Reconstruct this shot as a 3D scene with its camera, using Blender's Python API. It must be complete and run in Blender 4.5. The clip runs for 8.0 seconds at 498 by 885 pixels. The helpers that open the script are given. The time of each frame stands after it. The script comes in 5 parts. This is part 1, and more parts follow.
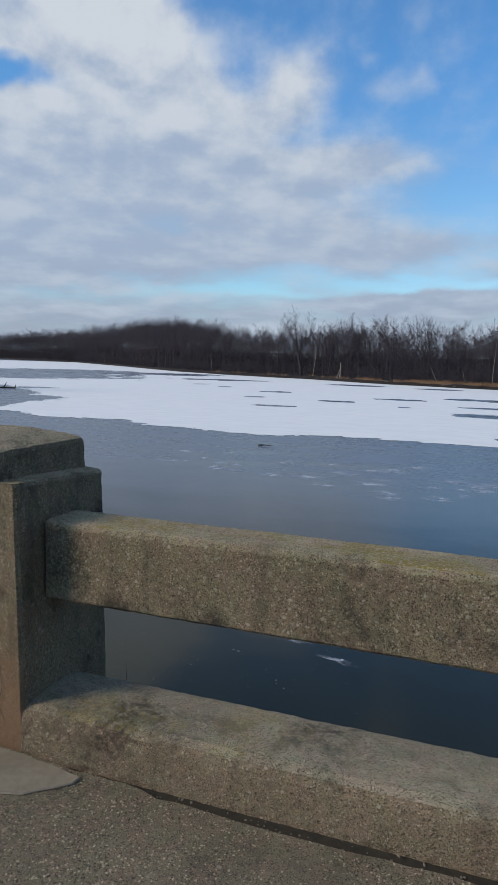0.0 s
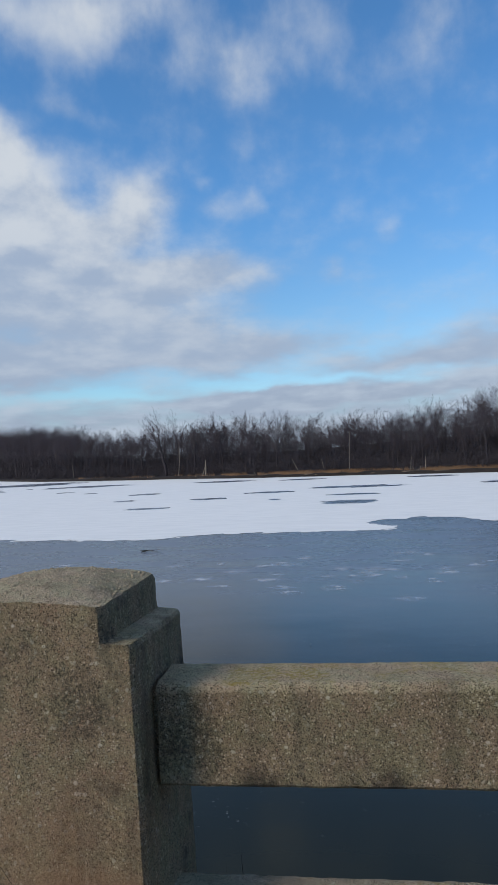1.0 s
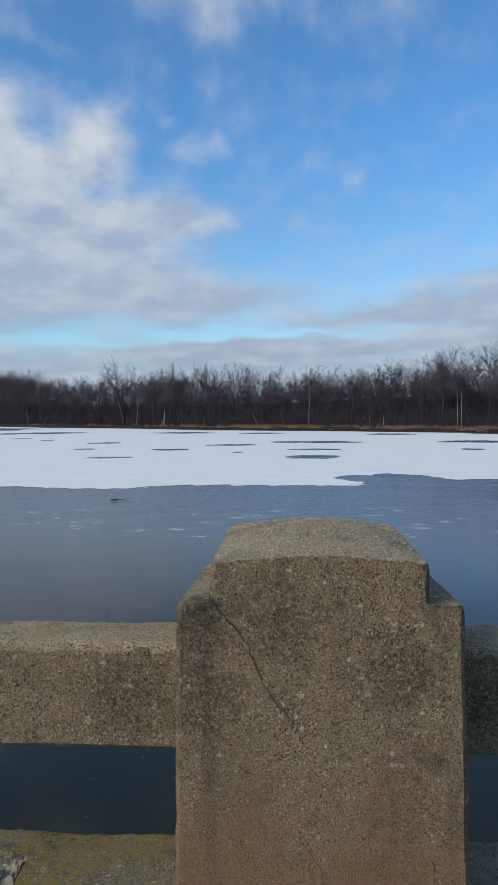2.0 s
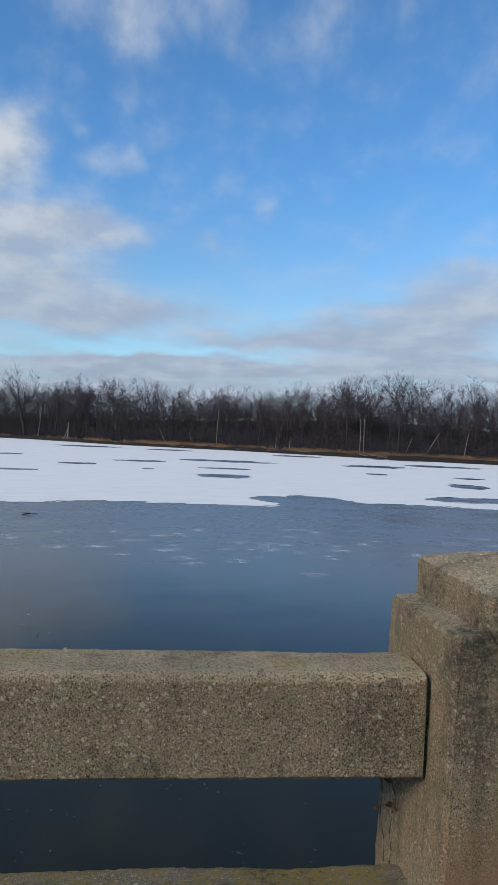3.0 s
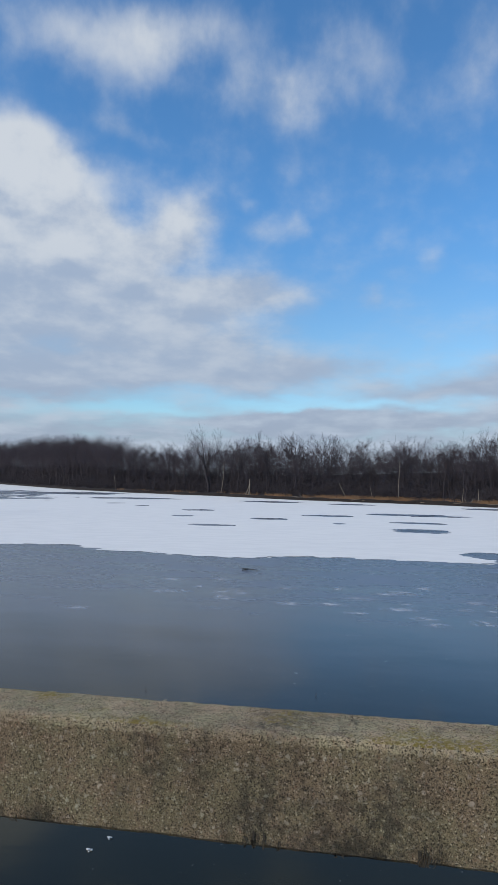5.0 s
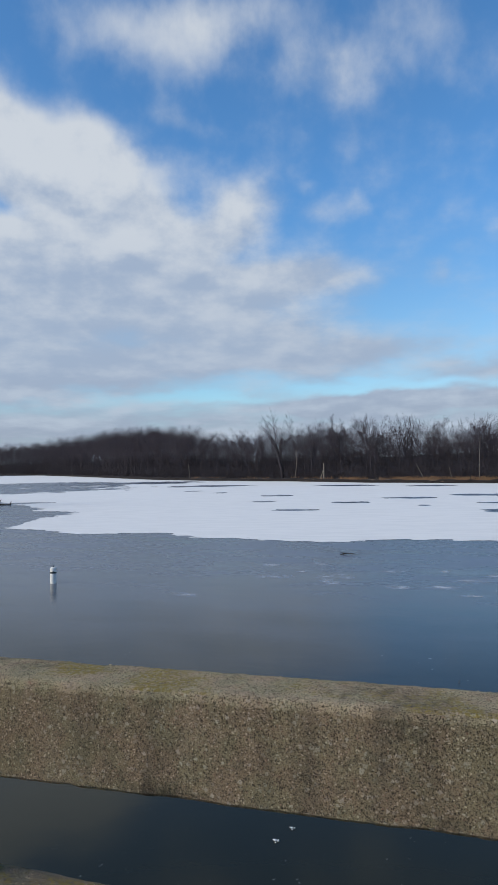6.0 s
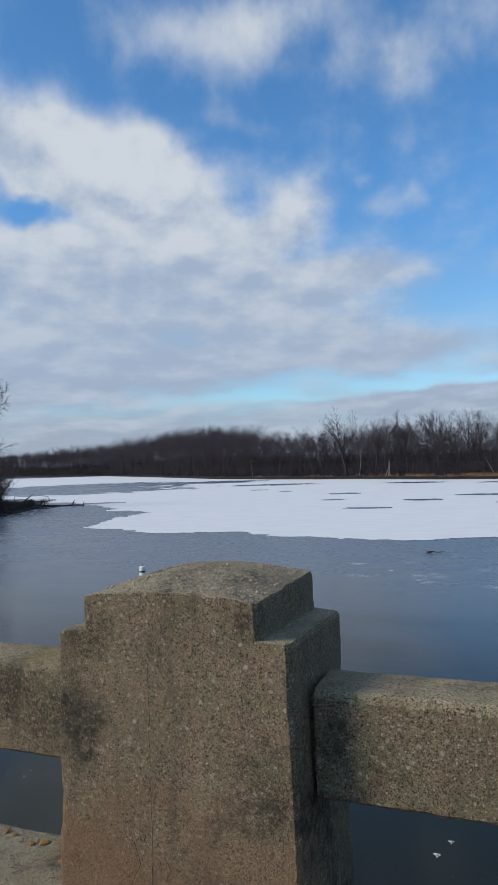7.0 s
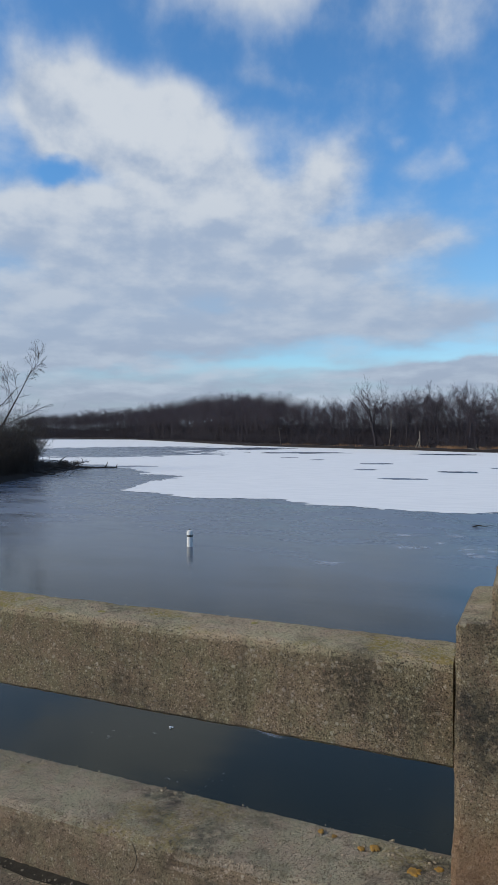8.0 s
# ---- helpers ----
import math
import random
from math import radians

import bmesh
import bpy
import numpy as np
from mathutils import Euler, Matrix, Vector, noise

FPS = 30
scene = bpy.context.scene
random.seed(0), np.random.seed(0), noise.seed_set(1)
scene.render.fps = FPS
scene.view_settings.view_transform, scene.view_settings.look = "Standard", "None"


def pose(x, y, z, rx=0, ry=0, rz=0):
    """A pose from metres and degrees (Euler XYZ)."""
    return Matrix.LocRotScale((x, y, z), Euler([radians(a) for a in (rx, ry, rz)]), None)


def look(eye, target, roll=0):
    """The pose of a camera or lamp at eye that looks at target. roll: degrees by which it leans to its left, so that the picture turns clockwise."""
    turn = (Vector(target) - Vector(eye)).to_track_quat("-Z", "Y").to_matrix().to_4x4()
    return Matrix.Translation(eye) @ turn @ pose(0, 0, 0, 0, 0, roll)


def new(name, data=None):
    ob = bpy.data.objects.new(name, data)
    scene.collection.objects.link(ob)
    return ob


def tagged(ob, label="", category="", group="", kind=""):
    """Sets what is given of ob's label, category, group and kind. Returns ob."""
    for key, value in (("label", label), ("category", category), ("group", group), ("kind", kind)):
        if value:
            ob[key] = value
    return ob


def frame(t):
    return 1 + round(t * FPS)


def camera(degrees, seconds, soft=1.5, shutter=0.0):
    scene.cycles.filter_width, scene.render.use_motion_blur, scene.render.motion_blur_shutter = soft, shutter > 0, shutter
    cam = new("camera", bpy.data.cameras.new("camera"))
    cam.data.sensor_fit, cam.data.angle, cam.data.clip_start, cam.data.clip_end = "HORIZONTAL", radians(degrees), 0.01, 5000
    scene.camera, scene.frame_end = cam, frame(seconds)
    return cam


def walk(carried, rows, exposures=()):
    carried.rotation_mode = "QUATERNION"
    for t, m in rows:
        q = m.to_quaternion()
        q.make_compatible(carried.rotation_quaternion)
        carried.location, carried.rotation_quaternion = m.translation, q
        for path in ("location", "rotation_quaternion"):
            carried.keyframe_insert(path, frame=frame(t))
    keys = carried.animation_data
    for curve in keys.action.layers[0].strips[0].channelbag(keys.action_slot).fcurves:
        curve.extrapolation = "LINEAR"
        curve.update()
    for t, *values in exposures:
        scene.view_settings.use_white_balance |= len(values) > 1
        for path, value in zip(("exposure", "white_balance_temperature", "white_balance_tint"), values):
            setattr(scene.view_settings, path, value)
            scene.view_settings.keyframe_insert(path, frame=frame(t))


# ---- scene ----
cam = camera(41.5, 8.0)
# ---- camera path ----
PATH = [
    (0, (1.956, -1.948, 1.502), (1.306, -0.074, 1.254), 1.55),
    (0.3, (1.622, -1.874, 1.481), (1.040, 0.036, 1.396), 1.62),
    (0.5, (1.464, -1.886, 1.527), (0.978, 0.052, 1.447), -0.53),
    (1, (0.990, -1.866, 1.557), (0.737, 0.117, 1.605), -2.68),
    (1.2, (0.803, -1.797, 1.577), (0.609, 0.192, 1.654), -0.53),
    (2.3, (-0.417, -1.677, 1.543), (-0.531, 0.315, 1.405), -0.78),
    (2.5, (-0.628, -1.626, 1.557), (-0.752, 0.370, 1.506), 0.31),
    (3, (-1.133, -1.756, 1.582), (-0.961, 0.237, 1.542), 2.21),
    (3.5, (-1.830, -1.690, 1.533), (-1.714, 0.302, 1.397), 0.20),
    (4, (-2.386, -1.720, 1.546), (-2.235, 0.273, 1.487), 1.25),
    (4.5, (-2.939, -1.704, 1.534), (-3.019, 0.293, 1.475), -1.94),
    (5, (-3.565, -1.732, 1.580), (-3.907, 0.236, 1.691), 0.92),
    (5.2, (-3.843, -1.742, 1.562), (-4.214, 0.223, 1.629), -0.19),
    (6.3, (-5.414, -1.662, 1.529), (-6.000, 0.249, 1.600), -1.47),
    (6.5, (-5.641, -1.725, 1.561), (-6.221, 0.188, 1.634), -2.78),
    (7, (-6.243, -1.737, 1.531), (-6.955, 0.130, 1.599), -1.88),
    (7.5, (-6.831, -1.813, 1.525), (-7.598, 0.033, 1.577), -2.81),
    (7.7, (-7.031, -1.801, 1.542), (-7.807, 0.042, 1.513), -3.23),
    (8, (-7.391, -1.868, 1.552), (-8.176, -0.029, 1.521), -0.30),
]
walk(cam, [(t, look(eye, target, roll)) for t, eye, target, roll in PATH])

# ---- light ----
SUN_AZ, SUN_EL = -128.0, 31.0          # degrees, from +y clockwise: low, behind the viewer and to the west
world = bpy.data.worlds.new("world")
scene.world = world
world.use_nodes = True


def link(tree, a, b):
    tree.links.new(a, b)


def math_node(tree, op, a, b=None, c=None, clamp=False):
    n = tree.nodes.new("ShaderNodeMath")
    n.operation, n.use_clamp = op, clamp
    for i, v in enumerate((a, b, c)):
        if v is None:
            continue
        if isinstance(v, (int, float)):
            n.inputs[i].default_value = v
        else:
            link(tree, v, n.inputs[i])
    return n.outputs[0]


def vec_node(tree, op, a, b=None, scale=None):
    n = tree.nodes.new("ShaderNodeVectorMath")
    n.operation = op
    for i, v in enumerate((a, b)):
        if v is None:
            continue
        if isinstance(v, tuple):
            n.inputs[i].default_value = v
        else:
            link(tree, v, n.inputs[i])
    return n.outputs["Value"] if op in ("LENGTH", "DISTANCE", "DOT_PRODUCT") else n.outputs[0]


def ramp(tree, value, lo, hi, a=0.0, b=1.0, smooth=True):
    n = tree.nodes.new("ShaderNodeMapRange")
    n.interpolation_type = "SMOOTHSTEP" if smooth else "LINEAR"
    link(tree, value, n.inputs[0])
    for i, v in enumerate((lo, hi, a, b)):
        n.inputs[i + 1].default_value = v
    return n.outputs[0]


def mix(tree, fac, a, b, blend="MIX"):
    n = tree.nodes.new("ShaderNodeMix")
    n.data_type, n.blend_type = "RGBA", blend
    for v, s in ((fac, n.inputs[0]), (a, n.inputs[6]), (b, n.inputs[7])):
        if isinstance(v, (int, float)):
            s.default_value = v
        elif isinstance(v, tuple):
            s.default_value = (*v, 1)
        else:
            link(tree, v, s)
    return n.outputs[2]


def noise_tex(tree, vec, scale, detail=4.0, rough=0.55, stretch=None, distortion=0.0):
    if stretch:
        vec = vec_node(tree, "MULTIPLY", vec, stretch)
    n = tree.nodes.new("ShaderNodeTexNoise")
    link(tree, vec, n.inputs["Vector"])
    n.inputs["Scale"].default_value, n.inputs["Detail"].default_value = scale, detail
    n.inputs["Roughness"].default_value, n.inputs["Distortion"].default_value = rough, distortion
    return n.outputs["Fac"]


def cells(tree, vec, scale, feature="F1", randomness=1.0):
    n = tree.nodes.new("ShaderNodeTexVoronoi")
    n.feature = feature
    link(tree, vec, n.inputs["Vector"])
    n.inputs["Scale"].default_value, n.inputs["Randomness"].default_value = scale, randomness
    return n.outputs["Distance"], (n.outputs["Color"] if feature == "F1" else None)


# Sky with a bank of broken cumulus to the west, wisps overhead and thin cloud low over the far shore.
# Each cloud: azimuth, elevation, half width, half height (degrees), weight.
BANK = [
    (-39.2, 26.3, 6.1, 3.5, 1.01), (-33.7, 25.5, 7.2, 3.3, 1.10), (-29.3, 24.8, 3.3, 2.7, 0.74), (-36.7, 23.6, 8.1, 2.5, 1.00), (-28.1, 22.1, 5.8, 3.4, 0.90),
    (-41.1, 17.5, 5.7, 3.0, 1.00), (-34.1, 18.1, 7.3, 2.5, 0.90), (-38.9, 20.9, 2.6, 1.0, -0.90), (-42.1, 23.7, 2.1, 2.2, -0.60), (-24.3, 18.9, 6.2, 3.0, 0.75),
    (-16.0, 21.1, 3.7, 3.0, 0.90), (-20.3, 18.8, 3.6, 3.0, 0.50), (-19.5, 15.1, 8.2, 2.2, 0.80), (-10.7, 16.0, 6.1, 2.1, 0.95), (-15.8, 12.0, 8.1, 2.2, 0.55),
    (-31.0, 13.6, 11.1, 2.2, 0.70), (-39.1, 10.8, 7.0, 2.2, 0.70), (-22.1, 22.8, 2.7, 2.0, -0.15)]
WISPS = [
    (-21.1, 33.7, 6.5, 2.7, 0.68), (-16.1, 35.2, 5.4, 2.0, 0.45), (-29.2, 34.0, 4.7, 2.5, 0.35), (-5.3, 30.2, 4.3, 2.7, 0.36), (-6.3, 26.4, 1.9, 1.5, 0.32),
    (-8.9, 31.8, 3.5, 2.7, 0.30), (-2.4, 33.1, 5.3, 2.2, 0.30), (9.9, 33.3, 3.5, 3.0, 0.45), (-7.7, 21.2, 2.9, 1.3, 0.34), (-6.0, 21.8, 1.2, 0.9, 0.20),
    (-10.2, 22.8, 1.0, 0.6, 0.25), (0.5, 15.5, 1.2, 1.2, 0.32), (5.9, 18.0, 1.1, 1.0, 0.30), (3.4, 17.1, 2.1, 0.7, 0.15), (-21.8, 28.2, 2.5, 0.9, 0.30),
    (-18.4, 27.5, 3.3, 1.0, 0.15), (3.6, 30.8, 6.9, 2.0, 0.12)]
LOW = [
    (-33.6, 8.0, 12.9, 2.0, 0.90), (-40.2, 6.2, 7.9, 1.2, 0.60), (-17.9, 9.3, 8.0, 1.2, 0.55), (-20.0, 6.0, 6.4, 0.6, -0.45), (-6.6, 5.1, 5.9, 1.1, 0.60)]
EAST = [
    (23.7, 13.1, 6.1, 2.0, 0.75), (21.1, 10.1, 9.0, 2.2, 0.95), (16.6, 7.4, 11.9, 1.5, 0.90), (9.9, 8.8, 6.0, 1.1, 0.50), (3.1, 7.7, 7.0, 0.9, 0.45),
    (-2.8, 9.5, 6.0, 1.2, 0.40), (-10.8, 9.5, 9.0, 2.0, 0.60), (0.2, 5.3, 14.8, 1.0, 0.80), (20.4, 5.5, 9.9, 1.0, 0.80), (-7.0, 6.9, 6.0, 0.7, -0.25),
    (22.7, 16.6, 4.1, 1.5, 0.15)]
AROUND = [
    (-54, 13, 9, 8, 0.9), (-55, 26, 8, 7, 0.8), (-78, 22, 22, 16, 0.9), (-120, 30, 25, 15, 0.6), (60, 14, 26, 9, 0.7), (110, 16, 30, 8, 0.5)]
VEIL = [
    (-31.1, 19.1, 15.6, 8.4, 0.55), (-22.0, 13.8, 16.7, 5.9, 0.40), (-36.2, 10.4, 16.0, 5.4, 0.40), (-13.4, 9.9, 12.5, 3.0, 0.25)]
CLOUDS = BANK + WISPS + LOW + EAST + VEIL + AROUND


def build_sky(tree):
    sky = tree.nodes.new("ShaderNodeTexSky")
    sky.sky_type, sky.sun_disc = "NISHITA", False
    sky.sun_elevation, sky.sun_rotation = radians(SUN_EL), radians(SUN_AZ)
    sky.air_density, sky.dust_density, sky.ozone_density = 1.0, 0.4, 3.0
    way = tree.nodes.new("ShaderNodeTexCoord").outputs["Generated"]
    sep = tree.nodes.new("ShaderNodeSeparateXYZ")
    link(tree, way, sep.inputs[0])
    az = math_node(tree, "MULTIPLY", math_node(tree, "ARCTAN2", sep.outputs[0], sep.outputs[1]), 57.2958)
    el = math_node(tree, "MULTIPLY", math_node(tree, "ARCSINE", sep.outputs[2]), 57.2958)
    flat = tree.nodes.new("ShaderNodeCombineXYZ")
    link(tree, az, flat.inputs[0])
    link(tree, el, flat.inputs[1])
    # noise runs in coordinates that tighten towards the horizon, as a layer of cloud does
    deep = tree.nodes.new("ShaderNodeCombineXYZ")
    link(tree, az, deep.inputs[0])
    link(tree, math_node(tree, "MULTIPLY", math_node(tree, "LOGARITHM", math_node(tree, "MAXIMUM", math_node(tree, "ADD", el, 5.0), 0.5), math.e), 16.0), deep.inputs[1])
    warp = tree.nodes.new("ShaderNodeTexNoise")
    link(tree, vec_node(tree, "MULTIPLY", deep.outputs[0], (0.16, 0.3, 1)), warp.inputs["Vector"])
    warp.inputs["Scale"].default_value, warp.inputs["Detail"].default_value = 1.0, 5
    off = vec_node(tree, "MULTIPLY", vec_node(tree, "SUBTRACT", warp.outputs["Color"], (0.5, 0.5, 0.5)), (5.0, 3.2, 0))
    place = vec_node(tree, "ADD", flat.outputs[0], off)
    total = None
    for a, e, w, h, weight in CLOUDS:
        d = vec_node(tree, "LENGTH", vec_node(tree, "MULTIPLY", vec_node(tree, "SUBTRACT", place, (a, e, 0)), (1 / w, 1 / h, 0)))
        blob = ramp(tree, d, 0.1, 1.45, weight, 0.0)
        total = blob if total is None else math_node(tree, "ADD", total, blob)
    billow = noise_tex(tree, deep.outputs[0], 1.0, 7, 0.55, (0.2, 0.42, 1))
    total = math_node(tree, "ADD", total, math_node(tree, "MULTIPLY", math_node(tree, "SUBTRACT", billow, 0.5), 1.15))
    total = math_node(tree, "ADD", total, math_node(tree, "ADD", ramp(tree, el, 7.0, 3.0, 0.0, 0.75), ramp(tree, el, 17.0, 6.0, 0.0, 0.3)))
    total = math_node(tree, "ADD", total, ramp(tree, el, 38, 58, 0.0, 0.6))      # broken cloud overhead
    thick = ramp(tree, total, -0.12, 1.15)
    cover = math_node(tree, "MULTIPLY", thick, 0.95)
    # billows are bright on the sunward side (up and to the west) and grey beneath
    shaded = noise_tex(tree, vec_node(tree, "ADD", deep.outputs[0], (-0.7, 1.1, 0)), 1.0, 7, 0.55, (0.2, 0.42, 1))
    facing = math_node(tree, "MULTIPLY", math_node(tree, "SUBTRACT", billow, shaded), 1.0)
    mass = noise_tex(tree, deep.outputs[0], 1.0, 5, 0.5, (0.09, 0.3, 1))
    lit = math_node(tree, "ADD", facing, math_node(tree, "ADD", mass, ramp(tree, el, 10, 27, -0.05, 0.2)))
    body = ramp(tree, lit, 0.25, 0.8)
    high = ramp(tree, el, 6, 24)
    grey = mix(tree, ramp(tree, el, 1, 11), CLOUD_LOW, CLOUD_GREY)
    white = mix(tree, high, CLOUD_MID, CLOUD_WHITE)
    cloud = mix(tree, body, grey, white)
    blue = mix(tree, 1.0, sky.outputs[0], mix(tree, ramp(tree, el, 8, 24), HAZE_TINT, SKY_TINT), "MULTIPLY")
    out = mix(tree, cover, blue, cloud)
    bg = tree.nodes["Background"]
    link(tree, out, bg.inputs[0])
    bg.inputs[1].default_value = 0.1


SKY_TINT, HAZE_TINT = (0.9, 1.5, 1.84), (1.12, 1.42, 1.52)
CLOUD_LOW, CLOUD_GREY, CLOUD_MID, CLOUD_WHITE = (3.3, 3.85, 5.0), (3.6, 4.45, 5.85), (4.6, 5.3, 6.4), (6.3, 6.75, 7.3)
build_sky(world.node_tree)

sun = new("sun", bpy.data.lights.new("sun", "SUN"))
sun.data.energy, sun.data.angle, sun.data.color = 3.25, radians(18), (1.0, 0.88, 0.72)
sun_way = Vector((math.sin(radians(SUN_AZ)) * math.cos(radians(SUN_EL)), math.cos(radians(SUN_AZ)) * math.cos(radians(SUN_EL)), math.sin(radians(SUN_EL))))
sun.matrix_world = look(sun_way * 60, (0, 0, 0))


# ---- materials ----
def material(name):
    m = bpy.data.materials.new(name)
    m.use_nodes = True
    t = m.node_tree
    return m, t, t.nodes["Principled BSDF"]


def world_place(t):
    return t.nodes.new("ShaderNodeNewGeometry").outputs["Position"]


def bump(t, b, height, strength, distance):
    n = t.nodes.new("ShaderNodeBump")
    n.inputs["Strength"].default_value, n.inputs["Distance"].default_value = strength, distance
    link(t, height, n.inputs["Height"])
    link(t, n.outputs[0], b.inputs["Normal"])


def concrete(name, mortar, dark, pebble_scale, exposed, lichen=0.0, rust=0.0, algae=0.5, top=None, rough_bump=0.7, lip=None, coarse=0.86, lichen_from=0.5, moss=()):
    """Weathered cast concrete with washed-out aggregate: pebbles of many colours in a sandy mortar, pits, algae, lichen on its upper sides."""
    m, t, b = material(name)
    p = world_place(t)
    normal_z = t.nodes.new("ShaderNodeSeparateXYZ")
    link(t, t.nodes.new("ShaderNodeNewGeometry").outputs["Normal"], normal_z.inputs[0])
    pz = t.nodes.new("ShaderNodeSeparateXYZ")
    link(t, p, pz.inputs[0])
    warped = vec_node(t, "ADD", p, vec_node(t, "MULTIPLY", vec_node(t, "SUBTRACT", mixed_noise(t, p, 60), (0.5, 0.5, 0.5)), (0.012, 0.012, 0.012)))
    big, tint = cells(t, warped, pebble_scale)
    small, tint2 = cells(t, warped, pebble_scale * 2.3)
    grain = noise_tex(t, p, 260, 3, 0.6)
    blotch = noise_tex(t, p, 3.2, 5, 0.6)
    wash = noise_tex(t, p, 1.0, 4, 0.6, (9, 9, 1.3))
    base = mix(t, ramp(t, blotch, 0.3, 0.7), mortar, tuple(c * 0.72 for c in mortar))
    base = mix(t, ramp(t, grain, 0.35, 0.7, 0.0, 0.55), base, tuple(min(1, c * 1.45) for c in mortar))
    sepc = t.nodes.new("ShaderNodeSeparateColor")
    link(t, tint, sepc.inputs[0])
    sepd = t.nodes.new("ShaderNodeSeparateColor")
    link(t, tint2, sepd.inputs[0])
    large, tint3 = cells(t, vec_node(t, "ADD", warped, (3.3, 1.7, 5.1)), pebble_scale * 0.42)
    sepe = t.nodes.new("ShaderNodeSeparateColor")
    link(t, tint3, sepe.inputs[0])
    pebble = mix(t, ramp(t, sepc.outputs[0], 0.0, 1.0), (0.055, 0.043, 0.03), (0.58, 0.485, 0.36))
    pebble = mix(t, ramp(t, sepc.outputs[1], 0.78, 0.92, 0, 0.7), pebble, (0.32, 0.18, 0.125))
    pebble = mix(t, ramp(t, sepe.outputs[2], coarse, coarse + 0.03), pebble, mix(t, sepe.outputs[0], (0.28, 0.235, 0.175), (0.52, 0.455, 0.36)))
    pebble2 = mix(t, sepd.outputs[0], (0.035, 0.028, 0.019), (0.46, 0.375, 0.265))
    shown = ramp(t, sepc.outputs[2], 1 - exposed, 1.05 - exposed)
    big_one = math_node(t, "MULTIPLY", ramp(t, large, 0.42, 0.34), ramp(t, sepe.outputs[2], coarse, coarse + 0.03))
    show = math_node(t, "MAXIMUM", math_node(t, "MULTIPLY", ramp(t, big, 0.5, 0.36), shown), big_one)
    show2 = math_node(t, "MULTIPLY", ramp(t, small, 0.55, 0.35), ramp(t, sepd.outputs[2], 0.8 - exposed, 0.85 - exposed))
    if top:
        # upper faces and lip: worn plain mortar, its paler tone partly painted sunlight
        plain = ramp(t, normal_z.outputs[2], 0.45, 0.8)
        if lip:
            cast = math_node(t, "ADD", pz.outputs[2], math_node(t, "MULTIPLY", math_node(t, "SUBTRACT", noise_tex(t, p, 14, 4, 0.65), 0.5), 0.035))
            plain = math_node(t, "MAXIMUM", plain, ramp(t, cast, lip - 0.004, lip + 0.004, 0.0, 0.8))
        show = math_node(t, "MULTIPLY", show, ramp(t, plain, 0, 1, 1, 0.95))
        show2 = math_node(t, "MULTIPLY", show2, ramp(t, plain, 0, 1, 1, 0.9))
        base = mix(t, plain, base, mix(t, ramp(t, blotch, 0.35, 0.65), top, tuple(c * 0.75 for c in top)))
    col = mix(t, math_node(t, "MULTIPLY", show2, 0.85), base, pebble2)
    col = mix(t, math_node(t, "MULTIPLY", show, 0.9), col, pebble)
    hole, tint4 = cells(t, vec_node(t, "ADD", warped, (1.1, 7.3, 2.9)), pebble_scale * 1.35)
    sepf = t.nodes.new("ShaderNodeSeparateColor")
    link(t, tint4, sepf.inputs[0])
    pits = math_node(t, "MULTIPLY", ramp(t, hole, 0.46, 0.24), ramp(t, sepf.outputs[1], 0.44, 0.5))
    pits = math_node(t, "MAXIMUM", pits, math_node(t, "MULTIPLY", ramp(t, noise_tex(t, p, 240, 4, 0.75), 0.43, 0.37), ramp(t, show, 0.2, 0.7, 1.0, 0.25)))
    hue = mix(t, ramp(t, noise_tex(t, p, 11, 4, 0.6), 0.35, 0.65), (0.86, 1.0, 0.8), (1.1, 0.94, 0.9))
    col = mix(t, 0.4, col, hue, "MULTIPLY")
    col = mix(t, math_node(t, "MULTIPLY", pits, 0.85), col, dark)
    if algae:
        grime = math_node(t, "MULTIPLY", ramp(t, noise_tex(t, p, 2.1, 6, 0.68), 0.5, 0.68), ramp(t, noise_tex(t, p, 30, 4, 0.7), 0.32, 0.6))
        col = mix(t, math_node(t, "MULTIPLY", grime, algae), col, (0.035, 0.034, 0.03))
        col = mix(t, math_node(t, "MULTIPLY", ramp(t, wash, 0.5, 0.75), algae * 0.55), col, (0.06, 0.053, 0.04))
        col = mix(t, math_node(t, "MULTIPLY", ramp(t, wash, 0.45, 0.2), 0.25), col, (0.36, 0.31, 0.22))
    # black crusts of moss and algae, each a ragged patch: x, y, z, radius
    for mx, my, mz, mr in moss:
        d = math_node(t, "MULTIPLY", vec_node(t, "DISTANCE", p, (mx, my, mz)), 1 / mr)
        d = math_node(t, "ADD", d, math_node(t, "MULTIPLY", math_node(t, "SUBTRACT", noise_tex(t, p, 14, 5, 0.7), 0.5), 2.4))
        crust = math_node(t, "MULTIPLY", ramp(t, d, 1.1, 0.35), ramp(t, noise_tex(t, p, 95, 4, 0.7), 0.4, 0.56))
        col = mix(t, math_node(t, "MULTIPLY", crust, 0.62), col, (0.04, 0.038, 0.03))
    if lip:
        drip = math_node(t, "MULTIPLY", ramp(t, pz.outputs[2], 0.66, 0.56), ramp(t, noise_tex(t, p, 3.1, 6, 0.72, (1, 1, 0.5)), 0.54, 0.66))
        col = mix(t, math_node(t, "MULTIPLY", drip, 0.8), col, (0.035, 0.031, 0.025))
